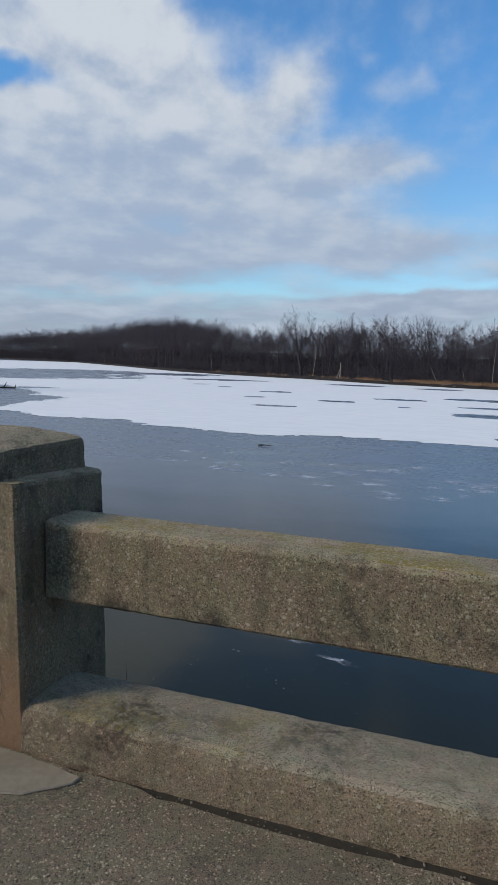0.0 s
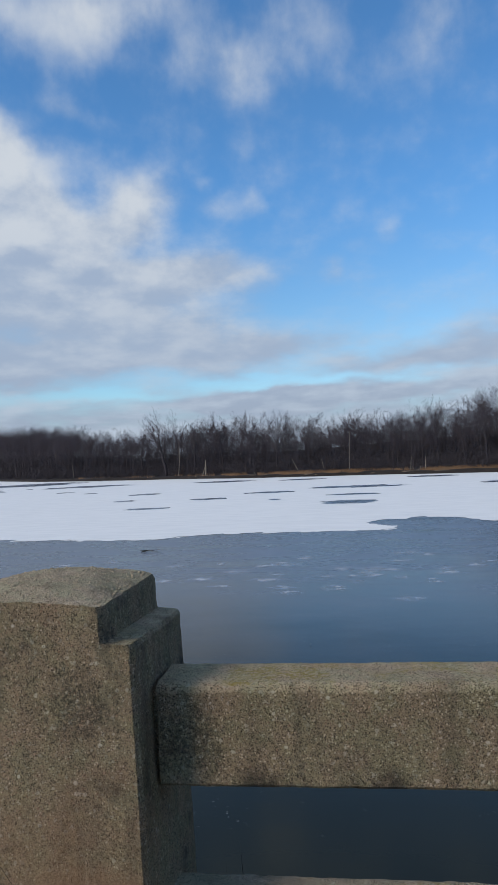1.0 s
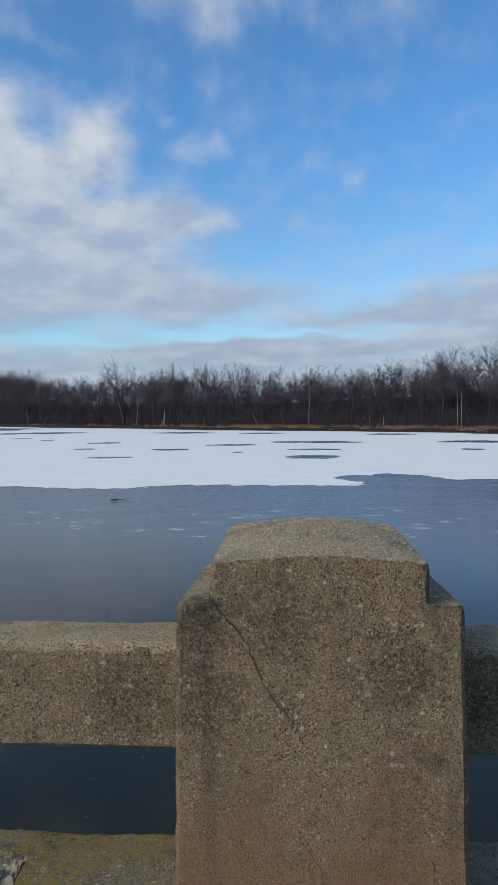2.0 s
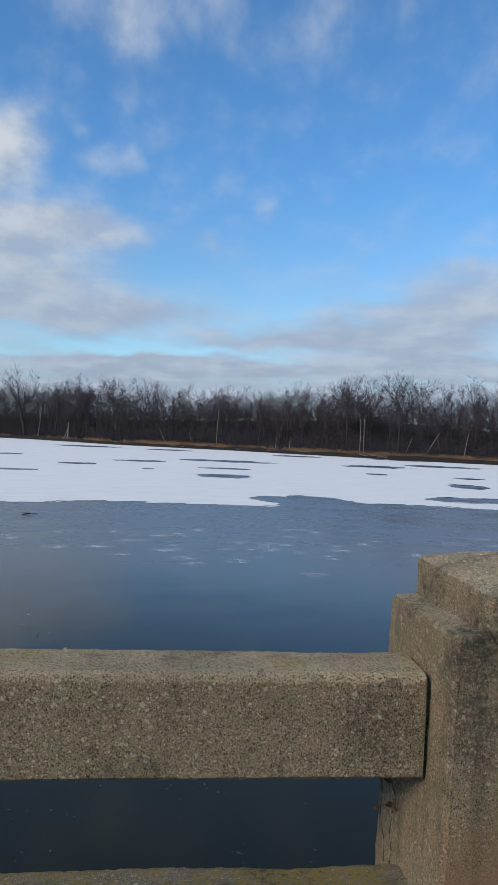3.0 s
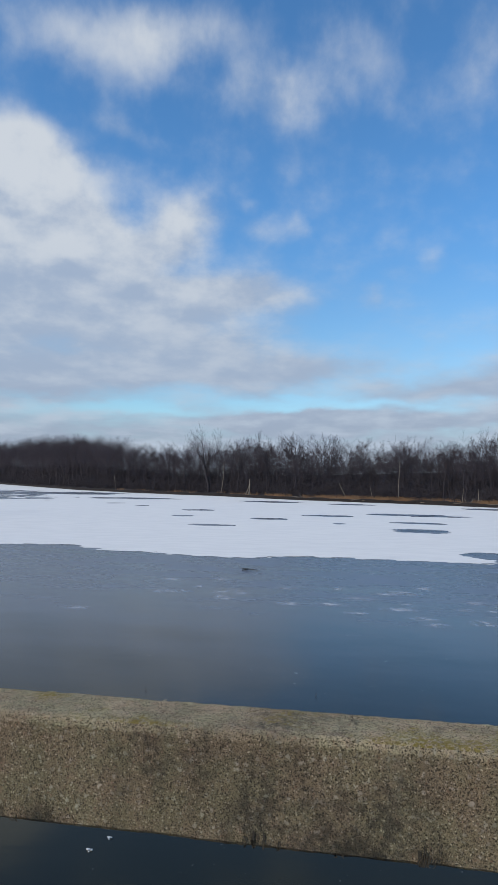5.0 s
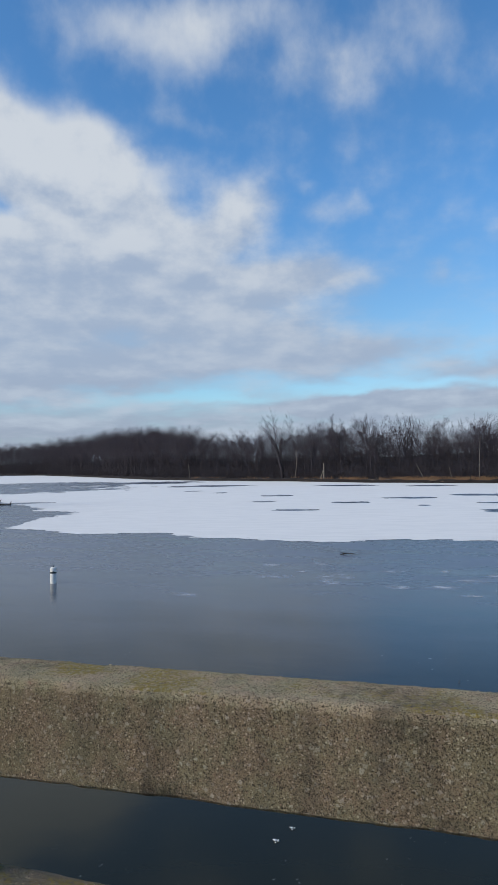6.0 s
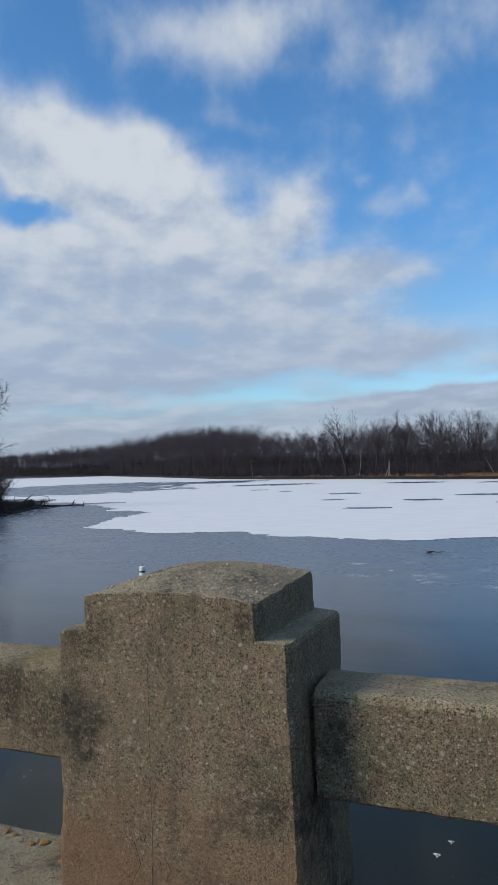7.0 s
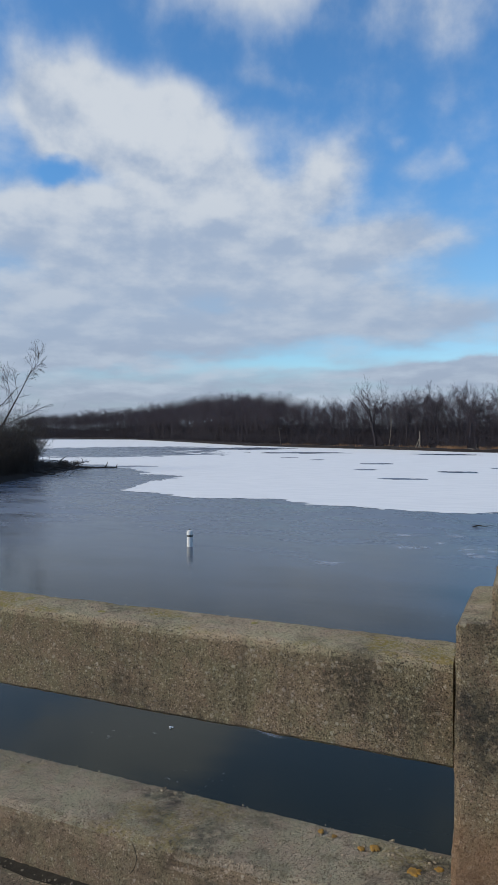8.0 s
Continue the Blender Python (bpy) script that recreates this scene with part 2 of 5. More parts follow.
    if rust:
        low = math_node(t, "ADD", ramp(t, pz.outputs[2], 1.0, 0.1), math_node(t, "MULTIPLY", math_node(t, "SUBTRACT", noise_tex(t, p, 4, 4, 0.6), 0.5), 1.3))
        front = ramp(t, normal_z.outputs[1], -0.3, -0.8)
        col = mix(t, math_node(t, "MULTIPLY", math_node(t, "MULTIPLY", ramp(t, low, 0.3, 1.05), front), rust), col, mix(t, ramp(t, grain, 0.35, 0.65), (0.205, 0.115, 0.06), (0.3, 0.18, 0.105)))
    if lichen:
        up = ramp(t, normal_z.outputs[2], 0.5, 0.85)
        patch = math_node(t, "MULTIPLY", ramp(t, noise_tex(t, p, 2.6, 5, 0.7), lichen_from, lichen_from + 0.14), ramp(t, noise_tex(t, p, 75, 3, 0.6), 0.38, 0.58))
        col = mix(t, math_node(t, "MULTIPLY", math_node(t, "MULTIPLY", up, patch), lichen), col, (0.26, 0.2, 0.045))
    link(t, col, b.inputs["Base Color"])
    b.inputs["Roughness"].default_value = 0.93
    b.inputs["Specular IOR Level"].default_value = 0.25
    high = math_node(t, "ADD", math_node(t, "MULTIPLY", show, 0.7), math_node(t, "MULTIPLY", show2, 0.4))
    high = math_node(t, "ADD", high, math_node(t, "MULTIPLY", pits, -1.3))
    high = math_node(t, "ADD", high, math_node(t, "MULTIPLY", grain, 0.45))
    bump(t, b, high, rough_bump, 0.012)
    return m


def mixed_noise(t, p, scale):
    n = t.nodes.new("ShaderNodeTexNoise")
    link(t, p, n.inputs["Vector"])
    n.inputs["Scale"].default_value, n.inputs["Detail"].default_value = scale, 2
    return n.outputs["Color"]


def plain(name, a, b_, scale, rough=0.85, stretch=None, relief=0.3, distance=0.004, metallic=0.0, random_island=0.0):
    """Two tones of one surface broken up by coarse and fine noise."""
    m, t, b = material(name)
    p = world_place(t)
    coarse = noise_tex(t, p, scale, 5, 0.6, stretch)
    fine = noise_tex(t, p, scale * 9, 3, 0.6, stretch)
    col = mix(t, ramp(t, coarse, 0.3, 0.7), a, b_)
    col = mix(t, ramp(t, fine, 0.35, 0.7, 0, 0.4), col, tuple(c * 0.55 for c in a))
    if random_island:
        r = t.nodes.new("ShaderNodeNewGeometry").outputs["Random Per Island"]
        col = mix(t, math_node(t, "MULTIPLY", r, random_island), col, tuple(min(1, c * 1.9) for c in b_))
    link(t, col, b.inputs["Base Color"])
    b.inputs["Roughness"].default_value, b.inputs["Metallic"].default_value = rough, metallic
    b.inputs["Specular IOR Level"].default_value = 0.3
    if relief:
        bump(t, b, fine, relief, distance)
    return m


def ice_material():
    """Clear dark lake ice: glossy, with breath-like frost, scuffs and wind-packed grains."""
    m, t, b = material("lake_ice")
    p = world_place(t)
    frost = noise_tex(t, p, 0.22, 6, 0.62, (1, 2.2, 1))
    streak = noise_tex(t, p, 0.5, 4, 0.5, (1, 3.5, 1))
    speck = noise_tex(t, p, 7, 3, 0.7)
    sep = t.nodes.new("ShaderNodeSeparateXYZ")
    link(t, p, sep.inputs[0])
    # frost thickens in the open towards the snow; its blue also paints mirrored sky
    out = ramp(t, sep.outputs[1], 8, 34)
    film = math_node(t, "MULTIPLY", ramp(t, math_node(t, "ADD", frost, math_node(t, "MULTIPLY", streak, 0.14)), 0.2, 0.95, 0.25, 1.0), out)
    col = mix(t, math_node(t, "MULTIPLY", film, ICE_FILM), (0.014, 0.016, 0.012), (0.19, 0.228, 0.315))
    dots = math_node(t, "MULTIPLY", ramp(t, speck, 0.66, 0.76), ramp(t, noise_tex(t, p, 0.5, 3, 0.6), 0.48, 0.66))
    col = mix(t, math_node(t, "MULTIPLY", dots, 0.35), col, (0.4, 0.44, 0.46))
    link(t, col, b.inputs["Base Color"])
    link(t, ramp(t, film, 0, 1, 0.1, 0.36), b.inputs["Roughness"])
    b.inputs["IOR"].default_value = 1.31
    b.inputs["Specular IOR Level"].default_value = 0.34
    b.inputs["Specular Tint"].default_value = (0.86, 0.93, 0.72, 1)
    height = math_node(t, "ADD", noise_tex(t, p, 1.2, 4, 0.5, (1, 1.6, 1)), math_node(t, "MULTIPLY", noise_tex(t, p, 0.25, 2, 0.5), 3))
    bump(t, b, height, 0.09, 0.03)
    return m


def snow_material():
    m, t, b = material("thin_snow")
    p = world_place(t)
    drift = noise_tex(t, p, 0.35, 5, 0.6, (1, 3, 1))
    col = mix(t, ramp(t, drift, 0.3, 0.75), (0.65, 0.665, 0.68), (0.585, 0.605, 0.625))
    link(t, col, b.inputs["Base Color"])
    b.inputs["Roughness"].default_value = 0.9
    b.inputs["Specular IOR Level"].default_value = 0.2
    bump(t, b, noise_tex(t, p, 5, 4, 0.6), 0.25, 0.02)
    return m


def frost_material():
    """Thin frost that thins out towards its rim and breaks up into grains."""
    m, t, b = material("frost")
    p = world_place(t)
    g = t.nodes.new("ShaderNodeTexCoord").outputs["Generated"]
    r = vec_node(t, "LENGTH", vec_node(t, "MULTIPLY", vec_node(t, "SUBTRACT", g, (0.5, 0.5, 0.5)), (2, 2, 0)))
    thin = math_node(t, "MULTIPLY", ramp(t, r, 0.0, 0.8, 1, 0), ramp(t, noise_tex(t, p, 2.2, 5, 0.65, (1, 1.6, 1)), 0.36, 0.66))
    link(t, math_node(t, "MULTIPLY", thin, 0.6), b.inputs["Alpha"])
    b.inputs["Base Color"].default_value = (0.5, 0.55, 0.64, 1)
    b.inputs["Roughness"].default_value = 0.8
    return m


ICE_FILM = 0.75
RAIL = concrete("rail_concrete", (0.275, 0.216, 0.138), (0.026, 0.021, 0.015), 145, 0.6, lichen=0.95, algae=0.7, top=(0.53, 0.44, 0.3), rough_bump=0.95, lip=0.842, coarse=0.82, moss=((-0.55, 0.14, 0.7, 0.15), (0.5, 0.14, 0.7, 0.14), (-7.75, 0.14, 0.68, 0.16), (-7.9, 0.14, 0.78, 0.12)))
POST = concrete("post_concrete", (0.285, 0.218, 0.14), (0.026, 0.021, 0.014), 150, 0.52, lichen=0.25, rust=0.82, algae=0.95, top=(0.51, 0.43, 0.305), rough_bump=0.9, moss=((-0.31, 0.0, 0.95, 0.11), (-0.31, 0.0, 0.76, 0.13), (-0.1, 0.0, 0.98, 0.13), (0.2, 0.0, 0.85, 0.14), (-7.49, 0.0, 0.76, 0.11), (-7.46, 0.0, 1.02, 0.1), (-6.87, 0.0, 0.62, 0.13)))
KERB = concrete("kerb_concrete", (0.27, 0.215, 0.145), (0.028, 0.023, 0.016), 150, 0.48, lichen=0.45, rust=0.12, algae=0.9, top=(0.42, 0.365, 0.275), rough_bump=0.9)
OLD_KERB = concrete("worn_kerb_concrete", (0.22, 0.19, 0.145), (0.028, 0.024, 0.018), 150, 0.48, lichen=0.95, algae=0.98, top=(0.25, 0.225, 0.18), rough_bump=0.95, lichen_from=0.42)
PAVE = concrete("pavement_concrete", (0.215, 0.18, 0.13), (0.04, 0.034, 0.027), 120, 0.4, algae=0.35, rough_bump=0.95, coarse=0.97)
RUBBLE = plain("broken_concrete", (0.4, 0.365, 0.3), (0.2, 0.175, 0.14), 70, 0.95, relief=0.8)
MORTAR = plain("smooth_mortar", (0.21, 0.18, 0.135), (0.16, 0.135, 0.1), 3.5, 0.85, relief=0.12)
LIME = plain("lime_bloom", (0.46, 0.42, 0.33), (0.26, 0.22, 0.16), 60, 0.9)
SOIL = plain("joint_soil", (0.03, 0.026, 0.02), (0.05, 0.042, 0.03), 30, 0.95, relief=0.8, distance=0.01)
CRACK = plain("crack_dirt", (0.03, 0.026, 0.02), (0.05, 0.042, 0.032), 60, 0.95)
GRAVEL = plain("gravel", (0.2, 0.17, 0.13), (0.1, 0.085, 0.065), 60, 0.9, random_island=0.5)
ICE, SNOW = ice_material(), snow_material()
LUMP = plain("white_ice", (0.7, 0.73, 0.76), (0.55, 0.6, 0.65), 12, 0.5)
FROST = frost_material()
# bark darker than twigs: shade inside the wood is put into its colour
BARK = plain("shaded_bark", (0.048, 0.041, 0.047), (0.028, 0.025, 0.031), 3, 0.95, random_island=0.15, relief=0)
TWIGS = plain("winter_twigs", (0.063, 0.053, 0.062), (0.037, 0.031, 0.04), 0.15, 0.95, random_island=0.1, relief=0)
PALE_BARK = plain("pale_bark", (0.24, 0.21, 0.18), (0.12, 0.105, 0.085), 1.5, 0.9, relief=0)
DRIFT = plain("driftwood", (0.22, 0.17, 0.125), (0.08, 0.062, 0.05), 2, 0.9, random_island=0.4, relief=0)
WET_WOOD = plain("wet_dark_wood", (0.035, 0.028, 0.024), (0.02, 0.017, 0.015), 3, 0.7, relief=0)
LITTER = plain("leaf_litter", (0.04, 0.034, 0.037), (0.022, 0.019, 0.022), 0.5, 0.98, relief=0)
REED = plain("dead_reed", (0.29, 0.17, 0.09), (0.13, 0.08, 0.05), 0.2, 0.95, random_island=0.35, relief=0)
MUD = plain("bank_mud", (0.02, 0.016, 0.015), (0.011, 0.009, 0.009), 0.5, 0.95, relief=0)
DRY_LEAF = plain("dry_leaf", (0.13, 0.075, 0.035), (0.06, 0.036, 0.02), 50, 0.9)
WHITE = plain("buoy_plastic", (0.78, 0.77, 0.74), (0.66, 0.65, 0.62), 6, 0.45, relief=0)
PEBBLES = plain("bare_aggregate", (0.42, 0.35, 0.24), (0.14, 0.11, 0.075), 90, 0.9, random_island=0.45, relief=0)
LICHEN = plain("orange_lichen", (0.34, 0.19, 0.035), (0.2, 0.12, 0.04), 60, 0.95, relief=0.6)
YELLOW = plain("yellow_lichen", (0.3, 0.25, 0.07), (0.2, 0.17, 0.07), 60, 0.95, relief=0.6)
BLACK = plain("black_band", (0.03, 0.03, 0.03), (0.05, 0.05, 0.05), 10, 0.6, relief=0)
ASPHALT = plain("asphalt", (0.05, 0.05, 0.05), (0.075, 0.073, 0.07), 12, 0.95)


# ---- building helpers ----
def part(name, bm, mat, parent=None, label=""):
    """One mesh object out of a bmesh, under a thing or a part."""
    me = bpy.data.meshes.new(name)
    bm.to_mesh(me)
    bm.free()
    me.materials.append(mat)
    ob = new(name, me)
    ob.parent = parent
    return tagged(ob, label)


def raw(name, verts, faces, mat, parent=None, label=""):
    me = bpy.data.meshes.new(name)
    me.from_pydata(verts, [], faces)
    me.update()
    me.materials.append(mat)
    ob = new(name, me)
    ob.parent = parent
    return tagged(ob, label)


def thing(name, x, y, z, label, category, group="", kind=""):
    ob = new(name)
    ob.location = (x, y, z)
    return tagged(ob, label, category, group, kind)


def n3(x, y, z, f=1.0, seed=0.0):
    return noise.noise(Vector((x * f + seed, y * f - seed * 0.7, z * f + seed * 1.3)))


def dense(points, step):
    """Points along a closed outline, no farther apart than step."""
    out = []
    for (a, b), (c, d) in zip(points, points[1:] + points[:1]):
        k = max(1, math.ceil(math.hypot(c - a, d - b) / step))
        out += [(a + (c - a) * i / k, b + (d - b) * i / k) for i in range(k)]
    return out


def swept(profile, x0, x1, step, wear, seed, ends=0.0, shape=None):
    """A worn bar along x: profile is a closed (y, z) outline; corners are chipped and the faces uneven. ends: length of the tenons."""
    ring = dense(profile, 0.017)
    cy, cz = sum(p[0] for p in ring) / len(ring), sum(p[1] for p in ring) / len(ring)
    corner = [min(math.hypot(y - a, z - b) for a, b in profile) < 0.012 for y, z in ring]
    k = max(2, round((x1 - x0) / step))
    xs = [(x0 + (x1 - x0) * i / k, 1.0) for i in range(k + 1)]
    if ends:
        xs = [(x0 - ends, 0.75), (x0 - 0.001, 0.75), *xs, (x1 + 0.001, 0.75), (x1 + ends, 0.75)]
    bm = bmesh.new()
    rows = []
    for x, s in xs:
        row = []
        for (y, z), c in zip(ring, corner):
            if shape:
                y, z = shape(x, y, z)
            d = wear * (0.3 * n3(x, y, z, 6, seed) + 0.5 * n3(x, y, z, 19, seed) + 0.55 * n3(x, y, z, 47, seed) + 0.5 * n3(x, y, z, 83, seed))
            chip = max(0.0, n3(x, y, z, 5, seed + 9) - 0.25) * wear * (5 if c else 0)
            r = math.hypot(y - cy, z - cz)
            f = (1 + (d - chip) / r) * s
            row.append(bm.verts.new((x + wear * 0.5 * n3(x, z, y, 11, seed), cy + (y - cy) * f, cz + (z - cz) * f)))
        rows.append(row)
    n = len(ring)
    for a, b in zip(rows, rows[1:]):
        for i in range(n):
            bm.faces.new((a[i], a[(i + 1) % n], b[(i + 1) % n], b[i]))
    bm.faces.new(rows[0])
    bm.faces.new(rows[-1][::-1])
    bmesh.ops.recalc_face_normals(bm, faces=bm.faces)
    return bm


def tubes(segments, sides=4):
    """Tapered limbs: (start, end, radius, radius) each; returns verts and faces."""
    verts, faces = [], []
    for a, b, ra, rb in segments:
        axis = (b - a).normalized()
        u = axis.orthogonal().normalized()
        w = axis.cross(u)
        k = len(verts)
        tip = rb < 0.02
        for p, r in ((a, ra), (b, rb)):
            if p is b and tip:
                verts.append(tuple(b))
                continue
            for i in range(sides):
                q = 2 * math.pi * i / sides
                verts.append(tuple(p + (u * math.cos(q) + w * math.sin(q)) * r))
        for i in range(sides):
            j = (i + 1) % sides
            faces.append((k + i, k + j, k + sides) if tip else (k + i, k + j, k + sides + j, k + sides + i))
    return verts, faces


def ribbon(points, width, depth_way, lift, mat, name, parent, label="", seed=0):
    """A crack, streak or seam that follows points on a face: a thin strip with an uneven width, standing a hair proud."""
    bm = bmesh.new()
    rnd = random.Random(seed)
    pts = [Vector(p) for p in points]
    fine = []
    for a, b in zip(pts, pts[1:]):
        k = max(2, round((b - a).length / 0.02))
        fine += [a.lerp(b, i / k) for i in range(k)]
    fine.append(pts[-1])
    d = Vector(depth_way)
    rows = []
    for i, p in enumerate(fine):
        along = (fine[min(i + 1, len(fine) - 1)] - fine[max(i - 1, 0)]).normalized()
        side = along.cross(d).normalized()
        w = width * rnd.uniform(0.35, 1.0)
        q = p + side * rnd.uniform(-0.5, 0.5) * width * 1.5 + d * lift
        rows.append((bm.verts.new(q - side * w / 2), bm.verts.new(q + side * w / 2)))
    for (a, b), (c, e) in zip(rows, rows[1:]):
        bm.faces.new((a, b, e, c))
    return part(name, bm, mat, parent, label)


def stones(spots, mat, name, parent=None, label="", seed=0):
    """Angular lumps (x, y, z, size) joined in one mesh."""
    rnd = random.Random(seed)
    verts, faces = [], []
    for x, y, z, s in spots:
        bm = bmesh.new()
        bmesh.ops.create_icosphere(bm, subdivisions=1, radius=s)
        k = len(verts)
        f = Vector((rnd.uniform(0.7, 1.3), rnd.uniform(0.7, 1.3), rnd.uniform(0.45, 0.9)))
        spin = Euler((rnd.uniform(-0.4, 0.4), rnd.uniform(-0.4, 0.4), rnd.uniform(0, 6))).to_matrix()
        for v in bm.verts:
            c = spin @ Vector((v.co.x * f.x, v.co.y * f.y, v.co.z * f.z)) * rnd.uniform(0.75, 1.15)
            verts.append((x + c.x, y + c.y, z + c.z))
        faces += [tuple(k + v.index for v in fc.verts) for fc in bm.faces]
        bm.free()
    return raw(name, verts, faces, mat, parent, label)


# ---- the parapet ----
BAY, ICE_Z = 7.19, -3.52               # post to post; level of the ice below the pavement
HALF, CAP = 0.384, 0.293               # half widths of post and of its raised middle
DEEP = 0.595


def cap_height(x, y):
    return 1.137 + 0.058 * (1 - (x / CAP) ** 2) * (1 - 0.6 * ((y - DEEP / 2) / (DEEP / 2)) ** 2)


def post_mesh(seed):
    """A battered post with stepped shoulders and a low domed top, one casting."""
    bm = bmesh.new()

    def ring(half, z, shrink=1.0):
        r = 0.014
        y0, y1 = DEEP / 2 * (1 - shrink), DEEP / 2 * (1 + shrink)
        r = min(r, half * 0.3)
        pts = [(-half + r, y0), (half - r, y0), (half, y0 + r), (half, y1 - r), (half - r, y1), (-half + r, y1), (-half, y1 - r), (-half, y0 + r)]
        out = []
        for n, ((a, b), (c, d)) in enumerate(zip(pts, pts[1:] + pts[:1])):
            k = 1 if n % 2 else 36
            out += [(a + (c - a) * i / k, b + (d - b) * i / k) for i in range(k)]
        row = []
        for x, y in out:
            zz = z
            if z > 1.125:
                zz = cap_height(x, y)
            elif z > 0.8:
                zz += 0.03 * min(1, (z - 0.8) / 0.15, max(0, (1.11 - z) / 0.1)) * (1 - y / DEEP)      # shoulders shed water to the back
            w = 0.0025 * n3(x, y, zz, 8, seed) + 0.003 * n3(x, y, zz, 22, seed) + 0.002 * n3(x, y, zz, 47, seed) + 0.002 * n3(x, y, zz, 83, seed)
            edge = min(abs(abs(x) - half), 1) + min(abs(y - y0), abs(y - y1))
            chip = max(0, n3(x, y, zz, 6, seed + 5) - 0.2) * 0.012 if edge < 0.03 else 0
            v = Vector((x, y - DEEP / 2, 0))
            v *= 1 + (w - chip) / max(0.1, v.length)
            row.append(bm.verts.new((v.x, v.y + DEEP / 2, zz + 0.003 * n3(x, y, zz, 15, seed) + 0.0035 * n3(x, y, zz, 52, seed) - chip * 0.6)))
        return row

    rows = []
    for i in range(49):
        z = -0.12 + (0.985 + 0.12) * i / 48
        rows.append(ring(HALF + 0.022 * (1 - max(0, z)), z))
    rows.append(ring(HALF - 0.008, 0.999))
    rows.append(ring(CAP + 0.004, 1.005))
    rows += [ring(CAP, z) for z in (1.045, 1.07, 1.1, 1.122)]
    rows += [ring(CAP - 0.006, 1.13)]
    for s in (0.95, 0.88, 0.81, 0.74, 0.67, 0.6, 0.53, 0.46, 0.39, 0.32, 0.25, 0.17, 0.08):
        rows.append(ring(CAP * s, 1.2, s))
    n = len(rows[0])
    for a, b in zip(rows, rows[1:]):
        for i in range(n):
            bm.faces.new((a[i], a[(i + 1) % n], b[(i + 1) % n], b[i]))
    bm.faces.new(rows[-1])
    bmesh.ops.recalc_face_normals(bm, faces=bm.faces)
    return bm


def parapet_post(x, seed, label):
    ob = thing("parapet_post", x, 0, 0, label, "bridge post", "posts of the parapet")
    part("shaft", post_mesh(seed), POST, ob)
    return ob


post_a = parapet_post(0.0, 3.1, "weathered concrete parapet post with stepped shoulders and diagonal crack")
post_b = parapet_post(-BAY, 8.7, "weathered concrete parapet post with stepped shoulders, orange-stained foot")
parapet_post(-2 * BAY, 14.2, "weathered concrete parapet post with stepped shoulders")
parapet_post(BAY, 20.3, "weathered concrete parapet post with stepped shoulders")

RAIL_OUTLINE = [(0.152, 0.551), (0.345, 0.551), (0.36, 0.566), (0.36, 0.85), (0.345, 0.866), (0.158, 0.868), (0.145, 0.862), (0.14, 0.85), (0.14, 0.563)]


def parapet_rail(x0, x1, seed, label):
    ob = thing("parapet_rail", (x0 + x1) / 2, 0, 0, label, "bridge railing", "rails of the parapet")
    mid = (x0 + x1) / 2
    part("beam", swept(RAIL_OUTLINE, x0 - mid + 0.004, x1 - mid - 0.004, 0.017, 0.0032, seed, ends=0.06), RAIL, ob)
    return ob


GAP = HALF + 0.006
RAIL_GAP = HALF + 0.02                 # the rails stop short of the posts and sit on tenons
rail_right = parapet_rail(RAIL_GAP, BAY - RAIL_GAP, 1.7, "thick exposed-aggregate concrete rail with yellow lichen on top")
rail_mid = parapet_rail(-BAY + RAIL_GAP, -RAIL_GAP, 5.2, "thick exposed-aggregate concrete rail with white lime streak")
rail_left = parapet_rail(-2 * BAY + RAIL_GAP, -BAY - RAIL_GAP, 11.9, "thick exposed-aggregate concrete rail with lichened top")
MID = -BAY / 2
for k, (top_z, low_z) in enumerate(((0.8, 0.765), (0.75, 0.7), (0.69, 0.655), (0.645, 0.612), (0.604, 0.548))):
    ribbon([(-2.77 - MID + 0.003 * (k % 2), 0.14, top_z), (-2.769 - MID, 0.14, (top_z + low_z) / 2), (-2.771 - MID, 0.14, low_z)], 0.0028 + 0.0007 * k, (0, -1, 0), 0.004, LIME, "lime_streak", rail_mid, "white lime streak", k)
ribbon([(1.463 - BAY / 2, 0.14, 0.552), (1.458 - BAY / 2, 0.14, 0.62), (1.466 - BAY / 2, 0.14, 0.7)], 0.003, (0, -1, 0), 0.0045, CRACK, "crack", rail_right, "fine vertical crack", 4)
ribbon([(-0.292, 0.0, 1.051), (-0.264, 0.0, 1.013), (-0.228, 0.0, 0.969), (-0.188, 0.0, 0.917), (-0.170, 0.0, 0.857), (-0.141, 0.0, 0.800), (-0.098, 0.0, 0.745), (-0.066, 0.0, 0.708)], 0.0045, (0, -1, 0), 0.005, CRACK, "crack", post_a, "dark diagonal crack", 5)
ribbon([(0.3, 0.0, 0.34), (0.31, 0.0, 0.24), (0.29, 0.0, 0.16), (0.32, 0.0, 0.1)], 0.003, (0, -1, 0), 0.005, CRACK, "crack", post_a, "dark branching crack", 6)
ribbon([(-0.05, 0.0, 0.38), (0.0, 0.0, 0.31), (0.02, 0.0, 0.22), (0.01, 0.0, 0.1)], 0.0025, (0, -1, 0), 0.005, CRACK, "crack", post_a, "hairline crack", 7)
ribbon([(-0.062, 0.0, 0.95), (-0.06, 0.0, 0.8), (-0.063, 0.0, 0.62), (-0.06, 0.0, 0.42), (-0.064, 0.0, 0.25)], 0.0025, (0, -1, 0), 0.0035, CRACK, "seam", post_b, "faint vertical casting seam", 61)
